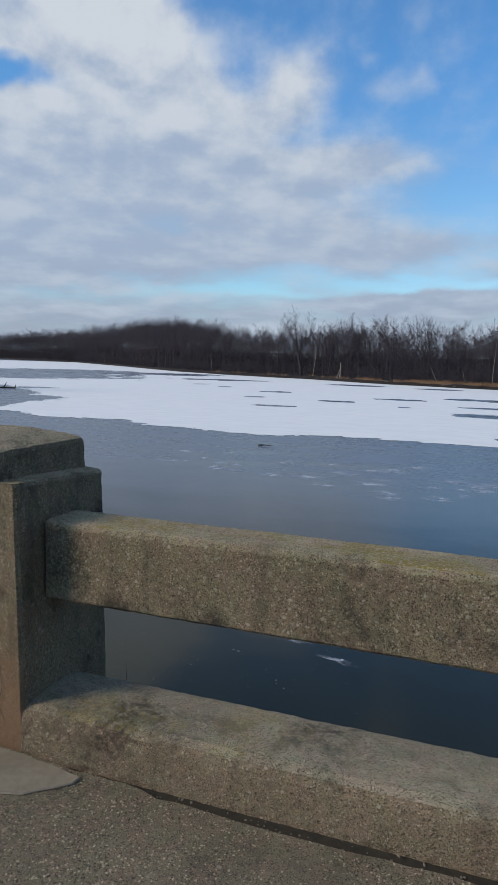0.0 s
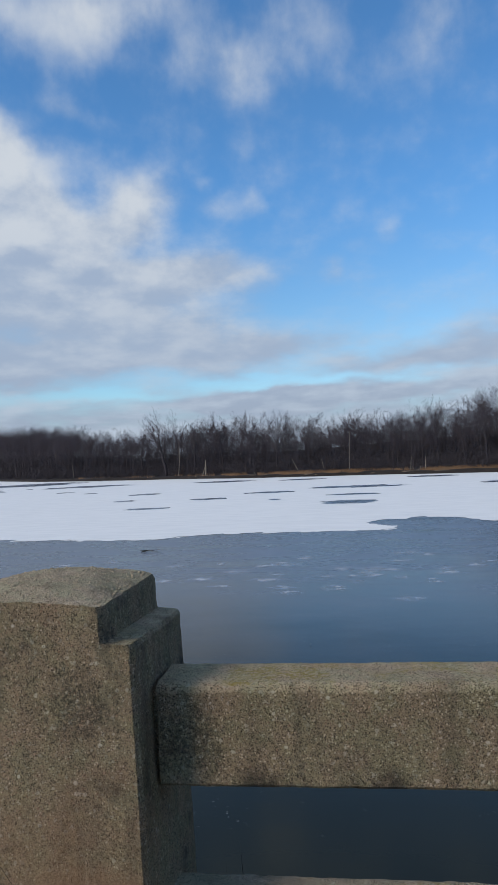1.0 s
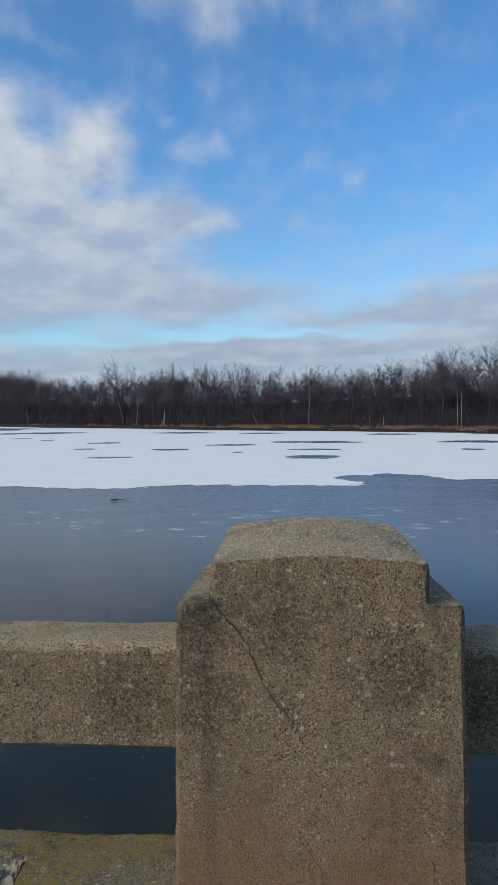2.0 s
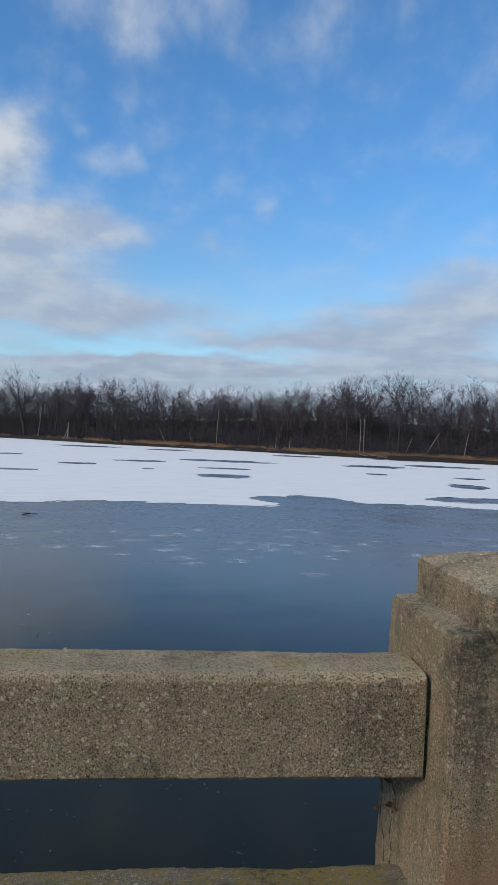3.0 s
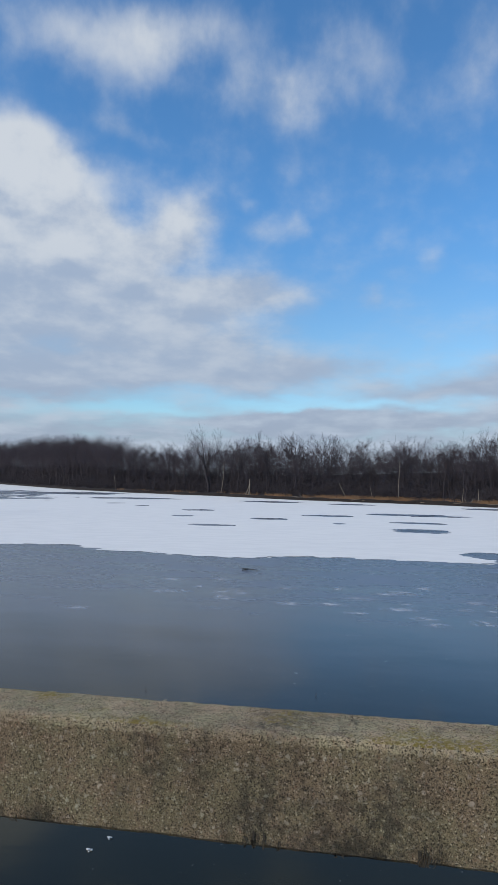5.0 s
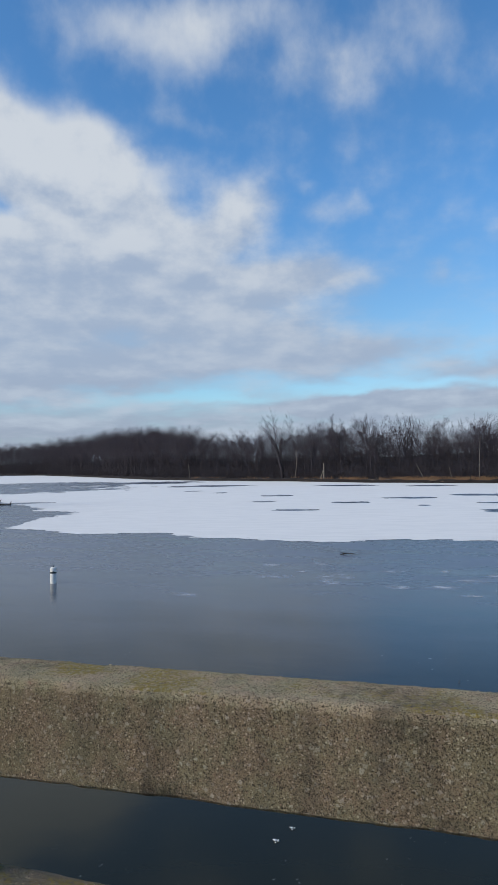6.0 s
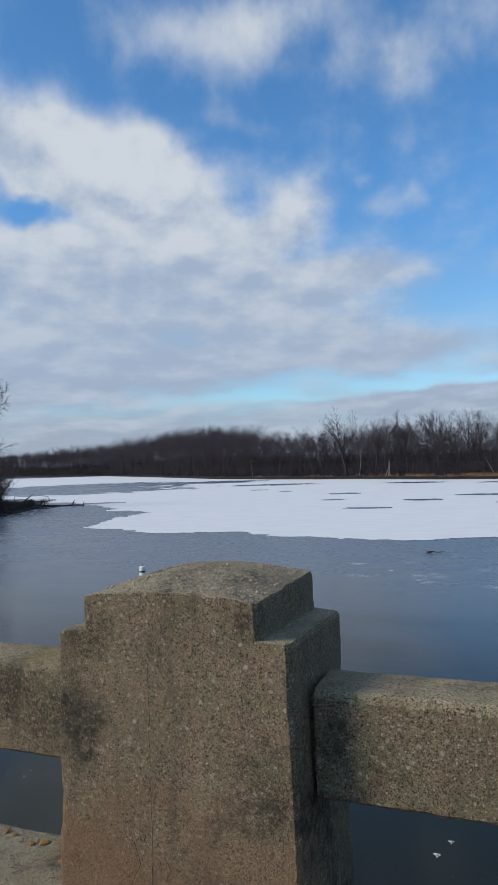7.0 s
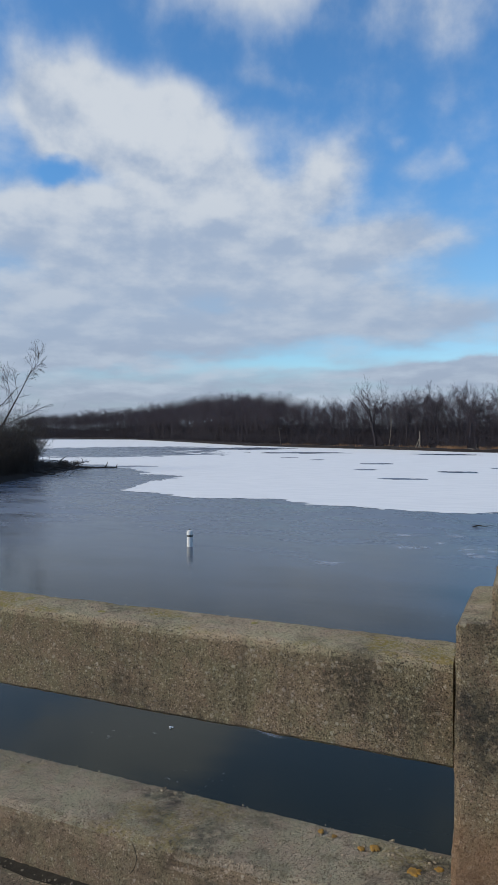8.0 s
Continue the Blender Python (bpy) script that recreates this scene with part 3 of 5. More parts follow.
for k, x in enumerate((-0.12, -0.02, 0.08, 0.17)):
    ribbon([(x, 0.0, 0.42 - 0.03 * k), (x + 0.02, 0.0, 0.36), (x - 0.015, 0.0, 0.29), (x + 0.02, 0.0, 0.21), (x, 0.0, 0.1)], 0.0025, (0, -1, 0), 0.005, CRACK, "crack", post_b, "hairline crack in orange-stained concrete", 20 + k)

KERB_OUTLINE = [(-0.004, -0.1), (0.0, 0.13), (0.012, 0.158), (0.04, 0.174), (0.2, 0.178), (0.33, 0.168), (0.365, 0.15), (0.37, -0.1)]


def kerb(x0, x1, seed, mat, wear, label, shape=None):
    ob = thing("parapet_kerb", (x0 + x1) / 2, 0, 0, label, "kerb", "kerbs of the parapet")
    mid = (x0 + x1) / 2
    part("plinth", swept(KERB_OUTLINE, x0 - mid, x1 - mid, 0.02, wear, seed, shape=shape), mat, ob)
    return ob


def worn_kerb(x, y, z):
    """The middle plinth has sunk a little and lost its front edge over most of its length."""
    wx = x + MID
    if z > 0.1:
        z -= 0.008 + 0.012 * n3(wx, y, 0, 2.2, 31)
        if wx < -1.82 + 0.05 * n3(0, y, 0, 9, 3):
            z -= 0.014
        if -2.35 < wx < -0.9 and y < 0.2 + 0.03 * n3(wx, 0, 0, 6, 7):
            z -= 0.05
    return y, z


kerb(GAP, BAY - GAP, 2.5, KERB, 0.005, "pale grey concrete kerb with rounded worn front edge")
kerb_mid = kerb(-BAY + GAP, -GAP, 6.1, OLD_KERB, 0.006, "crumbling lichen-stained concrete kerb with spalled front edge", worn_kerb)
kerb_left = kerb(-2 * BAY + GAP, -BAY - GAP, 12.6, KERB, 0.005, "pale grey concrete kerb with brown-stained front face")

rnd = random.Random(11)
bm = bmesh.new()
grid = []
for i in range(190):
    row = []
    for j in range(30):
        x = -1.67 + 0.76 * i / 189
        y = -0.006 + (0.215 + 0.03 * n3(x, 0, 0, 9, 4)) * j / 29
        f = noise.cell(Vector((x * 75, y * 95, 2))) * 0.5 + noise.cell(Vector((x * 130 + y * 30, y * 150, 5))) * 0.3
        z = 0.112 + 0.042 * j / 29 + 0.007 * f + 0.007 * n3(x, y, 0, 34, 3) + 0.003 * n3(x, y, 0, 90, 3)
        row.append(bm.verts.new((x - MID + 0.004 * n3(x, y, 1, 60), y + 0.004 * n3(x, y, 2, 60), z - (0.03 if i in (0, 189) or j == 29 else 0))))
    grid.append(row)
for a, b in zip(grid, grid[1:]):
    for j in range(29):
        bm.faces.new((a[j], b[j], b[j + 1], a[j + 1]))
part("spalled_face", bm, RUBBLE, kerb_mid, "pale crumbled broken concrete")
spots = []
for _ in range(260):
    spots.append((rnd.uniform(-1.66, -0.92) - MID, rnd.uniform(0.03, 0.215), 0.142 + rnd.uniform(-0.008, 0.01), rnd.choice((0.004, 0.006, 0.008, 0.014)) * rnd.uniform(0.7, 1.2)))
stones(spots, RUBBLE, "loose_fragments", kerb_mid, "loose concrete crumbs", 3)["kind"] = "stuff"
bm = bmesh.new()
grid = []
for i in range(31):
    row = []
    for j in range(9):
        x = -2.36 + 0.64 * i / 30
        edge = 0.195 + 0.012 * n3(x, 0, 0, 9, 5) - max(0, (-2.25 - x)) * 0.5
        y = -0.012 + (edge + 0.012) * j / 8
        row.append(bm.verts.new((x - MID, y, 0.138 + 0.012 * j / 8 + 0.003 * n3(x, y, 0, 6, 2) - (0.015 if j in (0, 8) or i in (0, 30) else 0))))
    grid.append(row)
for a, b in zip(grid, grid[1:]):
    for j in range(8):
        bm.faces.new((a[j], b[j], b[j + 1], a[j + 1]))
edge_ring = [grid[0], [r[0] for r in grid], [r[-1] for r in grid], grid[-1]]
for line in edge_ring:
    low = [bm.verts.new((v.co.x, v.co.y, v.co.z - 0.05)) for v in line]
    for a, b, c, d in zip(line, line[1:], low[1:], low):
        bm.faces.new((a, b, c, d))
bmesh.ops.recalc_face_normals(bm, faces=bm.faces)
part("mortar_patch", bm, MORTAR, kerb_mid, "smooth grey repair mortar")
for k in range(15):
    x, y = -4.7 + 0.14 * k, 0.17 + 0.1 * math.sin(k * 2.1)
    ribbon([(x - MID + 0.04 * i, y + 0.09 * n3(i, k, 0, 0.43), 0.153) for i in range(14)], 0.0042, (0, 0, 1), 0.006, LIME, "lime_vein", kerb_mid, "pale veined crack", 40 + k)
ribbon([(-8.62 + 1.5 * BAY, 0.0, 0.165), (-8.6 + 1.5 * BAY, 0.0, 0.12), (-8.63 + 1.5 * BAY, 0.0, 0.06)], 0.005, (0, -1, 0), 0.007, CRACK, "crack", kerb_left, "short crack", 50)

def lichen_patch(x, y, z, r, mat, parent, mid, label, seed):
    """A small crusty growth with a lobed rim, thicker in its middle."""
    bm = bmesh.new()
    rows = []
    for f, h in ((1.0, -0.003), (0.75, 0.0004), (0.4, 0.0012)):
        rows.append([bm.verts.new((x - mid + r * f * (1 + 0.55 * n3(math.cos(a), math.sin(a), seed, 2.3)) * math.cos(a), y + r * f * (1 + 0.55 * n3(math.cos(a), math.sin(a), seed, 2.3)) * math.sin(a), z + h)) for a in (2 * math.pi * i / 20 for i in range(20))])
    for p, q in zip(rows, rows[1:]):
        for i in range(20):
            bm.faces.new((p[i], p[(i + 1) % 20], q[(i + 1) % 20], q[i]))
    bm.faces.new(rows[-1])
    bmesh.ops.recalc_face_normals(bm, faces=bm.faces)
    return part("lichen_patch", bm, mat, parent, label)


LEFT = -1.5 * BAY
for k, (x, y, r) in enumerate(((-7.86, 0.27, 0.018), (-7.9, 0.25, 0.012), (-7.72, 0.2, 0.022), (-7.65, 0.24, 0.014), (-8.05, 0.29, 0.012), (-8.0, 0.28, 0.009))):
    lichen_patch(x, y, 0.179, r, LICHEN, kerb_left, LEFT, "small orange lichen crust", k * 3.1)
for k, (x, y, r) in enumerate(((-9.6, 0.24, 0.03), (-9.3, 0.28, 0.022), (-8.9, 0.22, 0.016), (-10.0, 0.25, 0.035), (-8.3, 0.3, 0.014))):
    lichen_patch(x, y, 0.868, r, YELLOW, rail_left, LEFT, "yellow lichen crust on top", 40 + k * 2.3)
for k, (x, y, r) in enumerate(((2.1, 0.25, 0.03), (2.5, 0.27, 0.025), (1.5, 0.24, 0.014), (3.0, 0.23, 0.03))):
    lichen_patch(x, y, 0.868, r, YELLOW, rail_right, BAY / 2, "yellow lichen crust on top", 70 + k * 2.3)
bm = bmesh.new()
bmesh.ops.create_cube(bm, size=1, matrix=Matrix.Translation((-0.512 - MID, 0.1405, 0.845)) @ Matrix.Diagonal((0.04, 0.012, 0.024, 1)))
bmesh.ops.bevel(bm, geom=bm.edges[:], offset=0.002, segments=1, affect="EDGES")
part("repair_plug", bm, PAVE, rail_mid, "small square mortar plug")

# black weeping stains along the lower edge of the middle rail
rnd = random.Random(44)
for x, half, tall_ in ((-4.57, 0.02, 0.03), (-3.84, 0.05, 0.06), (-3.62, 0.015, 0.03), (-3.41, 0.04, 0.065), (-3.02, 0.012, 0.03), (-2.4, 0.02, 0.045), (-2.14, 0.025, 0.05), (-1.41, 0.02, 0.035)):
    for _ in range(max(3, round(half / 0.006))):
        u = rnd.uniform(-half, half)
        h = tall_ * rnd.uniform(0.4, 1.0) * (1 - 0.5 * abs(u) / half)
        ribbon([(x + u - MID, 0.14, 0.553), (x + u * 1.05 - MID, 0.14, 0.553 + h * 0.5), (x + u * 1.15 - MID, 0.14, 0.553 + h)], 0.006, (0, -1, 0), 0.004, CRACK, "stain", rail_mid, "black weeping stain", rnd.randrange(999))

# aggregate that weather has laid bare on the upper faces
rnd = random.Random(19)


def grit_on(parent, mid, x0, x1, y0, y1, height, count, seed):
    spots = []
    for _ in range(count):
        x, y = rnd.uniform(x0, x1), rnd.uniform(y0, y1)
        spots.append((x - mid, y, height(x, y), rnd.choice((0.003, 0.003, 0.004, 0.005, 0.007)) * rnd.uniform(0.7, 1.1)))
    stones(spots, PEBBLES, "bare_aggregate", parent, "fine bare pebbles in the worn top", seed)["kind"] = "stuff"


for ob, mid, x0, x1, n in ((rail_right, BAY / 2, 0.5, 4.0, 1500), (rail_mid, MID, -6.7, -0.5, 2600), (rail_left, LEFT, -12.0, -7.7, 1800)):
    grit_on(ob, mid, x0, x1, 0.155, 0.35, lambda x, y: 0.8632, n, 3)
for ob in (post_a, post_b):
    grit_on(ob, 0, -0.28, 0.28, 0.02, 0.57, lambda x, y: cap_height(x, y) - 0.0005, 900, 5)
grit_on(kerb_left, LEFT, -12.0, -7.65, 0.03, 0.34, lambda x, y: 0.1725, 1500, 7)

# dead weed that grows from the joint beside the post
weed = thing("dead_weed", -0.415, 0.4, 0.05, "withered brown weed with curled leaves beside the post", "plant")
stem = []
rnd = random.Random(21)
for k in range(2):
    a = Vector((0, 0, 0))
    for i in range(6):
        b = a + Vector((rnd.uniform(-0.02, 0.012), rnd.uniform(-0.01, 0.02), 0.075 - 0.012 * k))
        stem.append((a, b, 0.003, 0.003))
        a = b
v, f = tubes(stem, 3)
raw("stem", v, f, WET_WOOD, weed)
for k in range(7):
    bm = bmesh.new()
    z, s = (0.36, 0.27)[k % 2] + rnd.uniform(-0.02, 0.02), rnd.uniform(0.014, 0.024)
    rows = []
    for i in range(5):
        w = s * 0.4 * math.sin(math.pi * (i + 0.4) / 5)
        rows.append([bm.verts.new((s * (i / 2 - 1) * 0.4 + 0.01 * j, w * j, -s * i / 4 + 0.006 * abs(j))) for j in (-1, 0, 1)])
    for a, b in zip(rows, rows[1:]):
        for j in range(2):
            bm.faces.new((a[j], a[j + 1], b[j + 1], b[j]))
    leaf = part("leaf", bm, DRY_LEAF, weed)
    leaf.location = (rnd.uniform(-0.05, 0.02), rnd.uniform(-0.03, 0.03), z)
    leaf.rotation_euler = (rnd.uniform(-0.6, 0.6), rnd.uniform(-0.6, 0.6), rnd.uniform(0, 6))

# thin dry grass behind the kerb
for x, lean, h in ((0.62, -0.02, 0.24), (0.72, 0.07, 0.12), (0.55, 0.0, 0.16)):
    grass = thing("dry_grass_stalk", x, 0.42, -0.1, "thin dead grass stalk behind the kerb", "grass", "stalks behind the kerb")
    v, f = tubes([(Vector((0, 0, 0)), Vector((lean * 0.4, 0, h * 0.6)), 0.002, 0.002), (Vector((lean * 0.4, 0, h * 0.6)), Vector((lean, 0, h + 0.1)), 0.002, 0.001)], 3)
    raw("stalk", v, f, WET_WOOD, grass)

# ---- deck ----
def slab(name, x0, x1, y0, y1, top, bottom, step, mat, label, rough=0.004, edge=None, kind="structure"):
    bm = bmesh.new()
    nx, ny = max(1, round((x1 - x0) / step)), max(1, round((y1 - y0) / step))
    rows = []
    for i in range(nx + 1):
        row = []
        for j in range(ny + 1):
            x, y = x0 + (x1 - x0) * i / nx, y0 + (y1 - y0) * j / ny
            if edge and j == ny:
                y += edge(x)
            z = top + rough * n3(x, y, 0, 3.5, 4) + rough * 0.5 * n3(x, y, 0, 14, 4)
            row.append(bm.verts.new((x, y, z)))
        rows.append(row)
    for a, b in zip(rows, rows[1:]):
        for j in range(ny):
            bm.faces.new((a[j], b[j], b[j + 1], a[j + 1]))
    border = [r[0] for r in rows] + rows[-1][1:] + [r[-1] for r in rows[-2::-1]] + rows[0][-2:0:-1]
    low = [bm.verts.new((v.co.x, v.co.y, bottom)) for v in border]
    for i in range(len(border)):
        j = (i + 1) % len(border)
        bm.faces.new((border[i], low[i], low[j], border[j]))
    bmesh.ops.recalc_face_normals(bm, faces=bm.faces)
    ob = part(name, bm, mat)
    return tagged(ob, label, "pavement" if "pave" in name else "", "", kind)


slab("pavement", -20, 12, -3.2, -0.07, 0.0, -0.3, 0.07, PAVE, "coarse grey-brown concrete pavement with open joint along the kerb", 0.006, lambda x: 0.05 * math.exp(-((x - 0.15) / 0.75) ** 4) + 0.022 * n3(x, 0, 0, 3, 8) + 0.014 * n3(x, 0, 0, 11, 8))
joint = raw("joint", [(-20, -0.16, -0.024), (12, -0.16, -0.024), (12, 0.02, -0.024), (-20, 0.02, -0.024)], [(0, 1, 2, 3)], SOIL)
tagged(joint, "dark soil in the joint beside the kerb", "soil", "", "structure")
rnd = random.Random(5)
grit = [(rnd.uniform(-12, 6), rnd.gauss(-0.05, 0.022), -0.02 + rnd.uniform(-0.003, 0.01), rnd.choice((0.003, 0.003, 0.004, 0.006))) for _ in range(1500)]
tagged(stones(grit, GRAVEL, "joint_gravel", None, "", 6), "loose grit and pebbles in the kerb joint", "gravel", "", "stuff")
# smooth mortar repair at the foot of the post
bm = bmesh.new()
rim = []
for x, y in dense([(-0.34, -0.42), (0.1, -0.39), (0.57, -0.23), (0.70, -0.11), (0.71, -0.07), (0.63, -0.06), (0.45, -0.03), (-0.33, -0.025)], 0.03):
    rim.append(bm.verts.new((x + 0.012 * n3(x, y, 0, 9, 3), y + 0.012 * n3(x, y, 0, 9, 8), 0.004)))
top = [bm.verts.new((v.co.x * 0.99 + 0.001, (v.co.y + 0.16) * 0.97 - 0.16, 0.0085)) for v in rim]
bm.faces.new(top)
for i in range(len(rim)):
    j = (i + 1) % len(rim)
    bm.faces.new((rim[i], rim[j], top[j], top[i]))
bmesh.ops.recalc_face_normals(bm, faces=bm.faces)
tagged(part("mortar_repair", bm, MORTAR), "smooth grey mortar patch on the pavement by the post", "mortar patch")
tagged(slab("road", -20, 12, -11, -3.24, -0.14, -0.5, 0.8, ASPHALT, "dark asphalt carriageway of the bridge", 0.004), "", "road")
bm = bmesh.new()
bmesh.ops.create_cube(bm, size=1, matrix=Matrix.Translation((-4, 0.19, -2.3)) @ Matrix.Diagonal((32, 0.3, 4.2, 1)))
tagged(part("wall_bridge", bm, OLD_KERB), "concrete spandrel wall below the parapet", "wall", "", "structure")
bm = bmesh.new()
bmesh.ops.create_cube(bm, size=1, matrix=Matrix.Translation((-4, -5.5, -0.62)) @ Matrix.Diagonal((32, 11.1, 0.2, 1)))
tagged(part("deck", bm, OLD_KERB), "concrete bridge deck under the road", "bridge deck", "", "structure")

# ---- lake ----
bridge_obs = set(scene.objects)
bm = bmesh.new()
bmesh.ops.create_grid(bm, x_segments=2, y_segments=2, size=1, matrix=Matrix.Translation((0, 900, ICE_Z)) @ Matrix.Diagonal((2500, 1500, 1, 1)))
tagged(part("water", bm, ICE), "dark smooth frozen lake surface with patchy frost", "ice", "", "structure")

SHORE = [(-1500, 900), (-600, 600), (-300, 430), (-200, 326), (-112, 229), (-80, 203), (-45, 183), (-22, 164), (11, 149), (36, 132), (51, 125), (80, 112), (120, 100), (250, 85), (600, 80), (1500, 80)]
EDGE = [(-140, 125), (-95, 96), (-70, 83), (-54, 70), (-45, 57), (-41, 46.5), (-32.5, 43), (-25.7, 44.5), (-22, 41), (-13.5, 40.2), (-8.9, 41.5), (-4.5, 42.7), (1.0, 42.6), (4.1, 42.5), (4.9, 45.0), (5.6, 48.8), (6.2, 49.6), (7.5, 49.3), (9.15, 48.4), (10.9, 45.4), (15.1, 45.2), (18, 45.0), (26, 40), (80, 36)]
# dark streaks of bare ice in the snow: x, y, half length, half depth, turn in degrees
BARE = [(1.3, 68.6, 3.4, 3.0, -3), (1.8, 81.6, 4.3, 1.9, -4), (-9.7, 93.1, 4.3, 2.5, -4), (-16.6, 82.6, 3.0, 2.2, 0), (-20.7, 68.7, 2.9, 1.4, 0), (3.0, 100.3, 8.3, 3.4, -6),
        (-31, 101, 3.4, 2.5, 0), (-7.4, 76.6, 0.9, 1.3, 0), (26, 99, 6, 4, -8), (21.2, 80.4, 1.7, 1.8, -8), (-28.8, 84.5, 2, 1.8, 0), (26.5, 64.7, 2.5, 3.5, -5)]
BARE += [(4.3, 46.7, 2.2, 2.3, 8), (21.5, 50.0, 4.5, 2.8, -5), (38.7, 106, 7, 4, -10), (32, 77.4, 2.2, 2, -8), (-127, 164, 40, 46, 24), (-106, 130, 32, 24, 24), (-100, 180, 30, 16, 24), (-92, 114, 6, 4, 15), (-64, 82, 4, 2.2, 15), (-49, 61, 5.5, 6.5, 14), (-66, 70, 8, 10, 15),
         (-44.7, 112.5, 1.5, 2, 10), (-53, 120, 2, 2.2, 10), (-26, 146, 8, 5, -10), (-8, 140, 6, 4, -6), (18, 130, 6, 4, -8), (-60, 150, 12, 7, 8), (40, 128, 8, 3, -8)]


def along(table, x):
    for (a, b), (c, d) in zip(table, table[1:]):
        if x <= c:
            f = max(0.0, (x - a) / (c - a))
            return b + (d - b) * f
    return table[-1][1]


def snow_depth(x, y):
    """Above zero where snow lies on the ice."""
    d = (y - along(EDGE, x)) * (1.6 if y < 60 else 1)
    d += 1.4 * n3(x, y * 2.2, 0, 0.16, 2) + 1.1 * n3(x, y * 3.2, 0, 0.5, 4) + 1.5 * n3(x, y * 5, 0, 0.9, 4) + 0.6 * n3(x, y * 4, 0, 2.6, 4)
    comb = n3(x, y * 1.2, 0, 0.16, 13) + 0.5 * n3(x, y * 1.2, 0, 0.4, 17)
    d += 2.0 * min(6.0, max(0.0, (y / 45) ** 2 - 1)) * comb
    d = min(d, 4.0)
    for bx, by, bw, bd, turn in BARE:
        if abs(x - bx) > bw * 2 + 4 or abs(y - by) > bd * 2 + bw + 4:
            continue
        c, s = math.cos(radians(turn)), math.sin(radians(turn))
        u, v = ((x - bx) * c + (y - by) * s) / bw, (-(x - bx) * s + (y - by) * c) / bd
        r = math.sqrt(u * u + v * v) + 0.3 * n3(x, y * 1.5, 0, 1.1 / max(1, bw ** 0.5), 8) + 0.26 * n3(x, y * 1.6, 0, 1.4, 9) + (0.4 * comb if bw > 20 else 0)
        d = min(d, (r - 0.86) * 3)
    far = along(SHORE, x) - y
    return min(d, far + 3.0)


def snow_sheet():
    """Marching squares over a fan of cells that widen with distance."""
    us = np.arange(-1.25, 0.75, 0.0042)
    ys = [36.0]
    while ys[-1] < 420:
        ys.append(ys[-1] * 1.0085)
    val = [[snow_depth(u * y, y) for u in us] for y in ys]
    verts, faces, at = [], [], {}

    def node(key, x, y):
        if key not in at:
            at[key] = len(verts)
            verts.append((x, y, ICE_Z + 0.012))
        return at[key]

    for j in range(len(ys) - 1):
        for i in range(len(us) - 1):
            q = ((i, j), (i + 1, j), (i + 1, j + 1), (i, j + 1))
            d = [val[b][a] for a, b in q]
            if max(d) <= 0:
                continue
            loop = []
            for k in range(4):
                (a, b), (c, e) = q[k], q[(k + 1) % 4]
                d0, d1 = d[k], d[(k + 1) % 4]
                if d0 > 0:
                    loop.append(node((a, b), us[a] * ys[b], ys[b]))
                if (d0 > 0) != (d1 > 0):
                    f = d0 / (d0 - d1)
                    x0, y0, x1, y1 = us[a] * ys[b], ys[b], us[c] * ys[e], ys[e]
                    key = (min((a, b), (c, e)), max((a, b), (c, e)))
                    loop.append(node(key, x0 + (x1 - x0) * f, y0 + (y1 - y0) * f))
            if len(loop) > 2:
                faces.append(tuple(loop))
    return verts, faces


sv, sf = snow_sheet()
tagged(raw("snow_cover", sv, sf, SNOW), "thin wind-blown white snow with bare streaks on the ice", "snow", "", "stuff")


def ice_wisp(x, y, length, width, turn, mat, seed):
    """A ragged pale film on the ice: frost, and painted glints along ripples near the bridge."""
    bm = bmesh.new()
    c, s = math.cos(turn), math.sin(turn)
    rim = []
    for i in range(36):
        a = 2 * math.pi * i / 36
        r = 1 + 0.8 * n3(math.cos(a), math.sin(a), seed, 1.8) + 0.6 * n3(math.cos(a), math.sin(a), seed, 6)
        u, w = length * r * math.cos(a), width * r * math.sin(a)
        rim.append(bm.verts.new((x + u * c - w * s, y + u * s + w * c, ICE_Z + 0.006)))
    bm.faces.new(rim)
    return tagged(part("frost_glint_patch", bm, mat), "pale frost film and ripple glints on dark ice", "frost", "frost patches on the ice", "stuff")


rnd = random.Random(8)
# near wisps paint the light caught along frozen ripples in the ice
for x, y, length in ((-0.2, 8.65, 0.55), (-1.1, 9.2, 0.6), (-2.0, 9.75, 0.5), (-1.6, 9.3, 0.35), (-13.0, 8.9, 0.9), (-11.6, 8.2, 0.8)):
    ice_wisp(x, y, length, 0.09, rnd.uniform(-0.45, -0.25), FROST, rnd.uniform(0, 50))
for x, y in ((-1, 30.9), (0.2, 25.9), (2, 26.1), (3, 25.3), (5.1, 27), (-2.9, 29), (4.9, 26.2), (0.8, 27.5), (6.5, 28), (-9.7, 26), (-4, 27.5), (-14.8, 22.4), (8, 25.5), (1.2, 24.6), (-7.5, 29.5)):
    ice_wisp(x, y, rnd.uniform(0.5, 1.2), rnd.uniform(0.4, 0.8), rnd.uniform(-0.2, 0.2), FROST, rnd.uniform(0, 50))
for _ in range(42):
    ice_wisp(rnd.uniform(-14, 16), rnd.gauss(27.5, 2.2), rnd.uniform(0.3, 1.1), rnd.uniform(0.3, 0.8), rnd.uniform(-0.2, 0.2), FROST, rnd.uniform(0, 50))
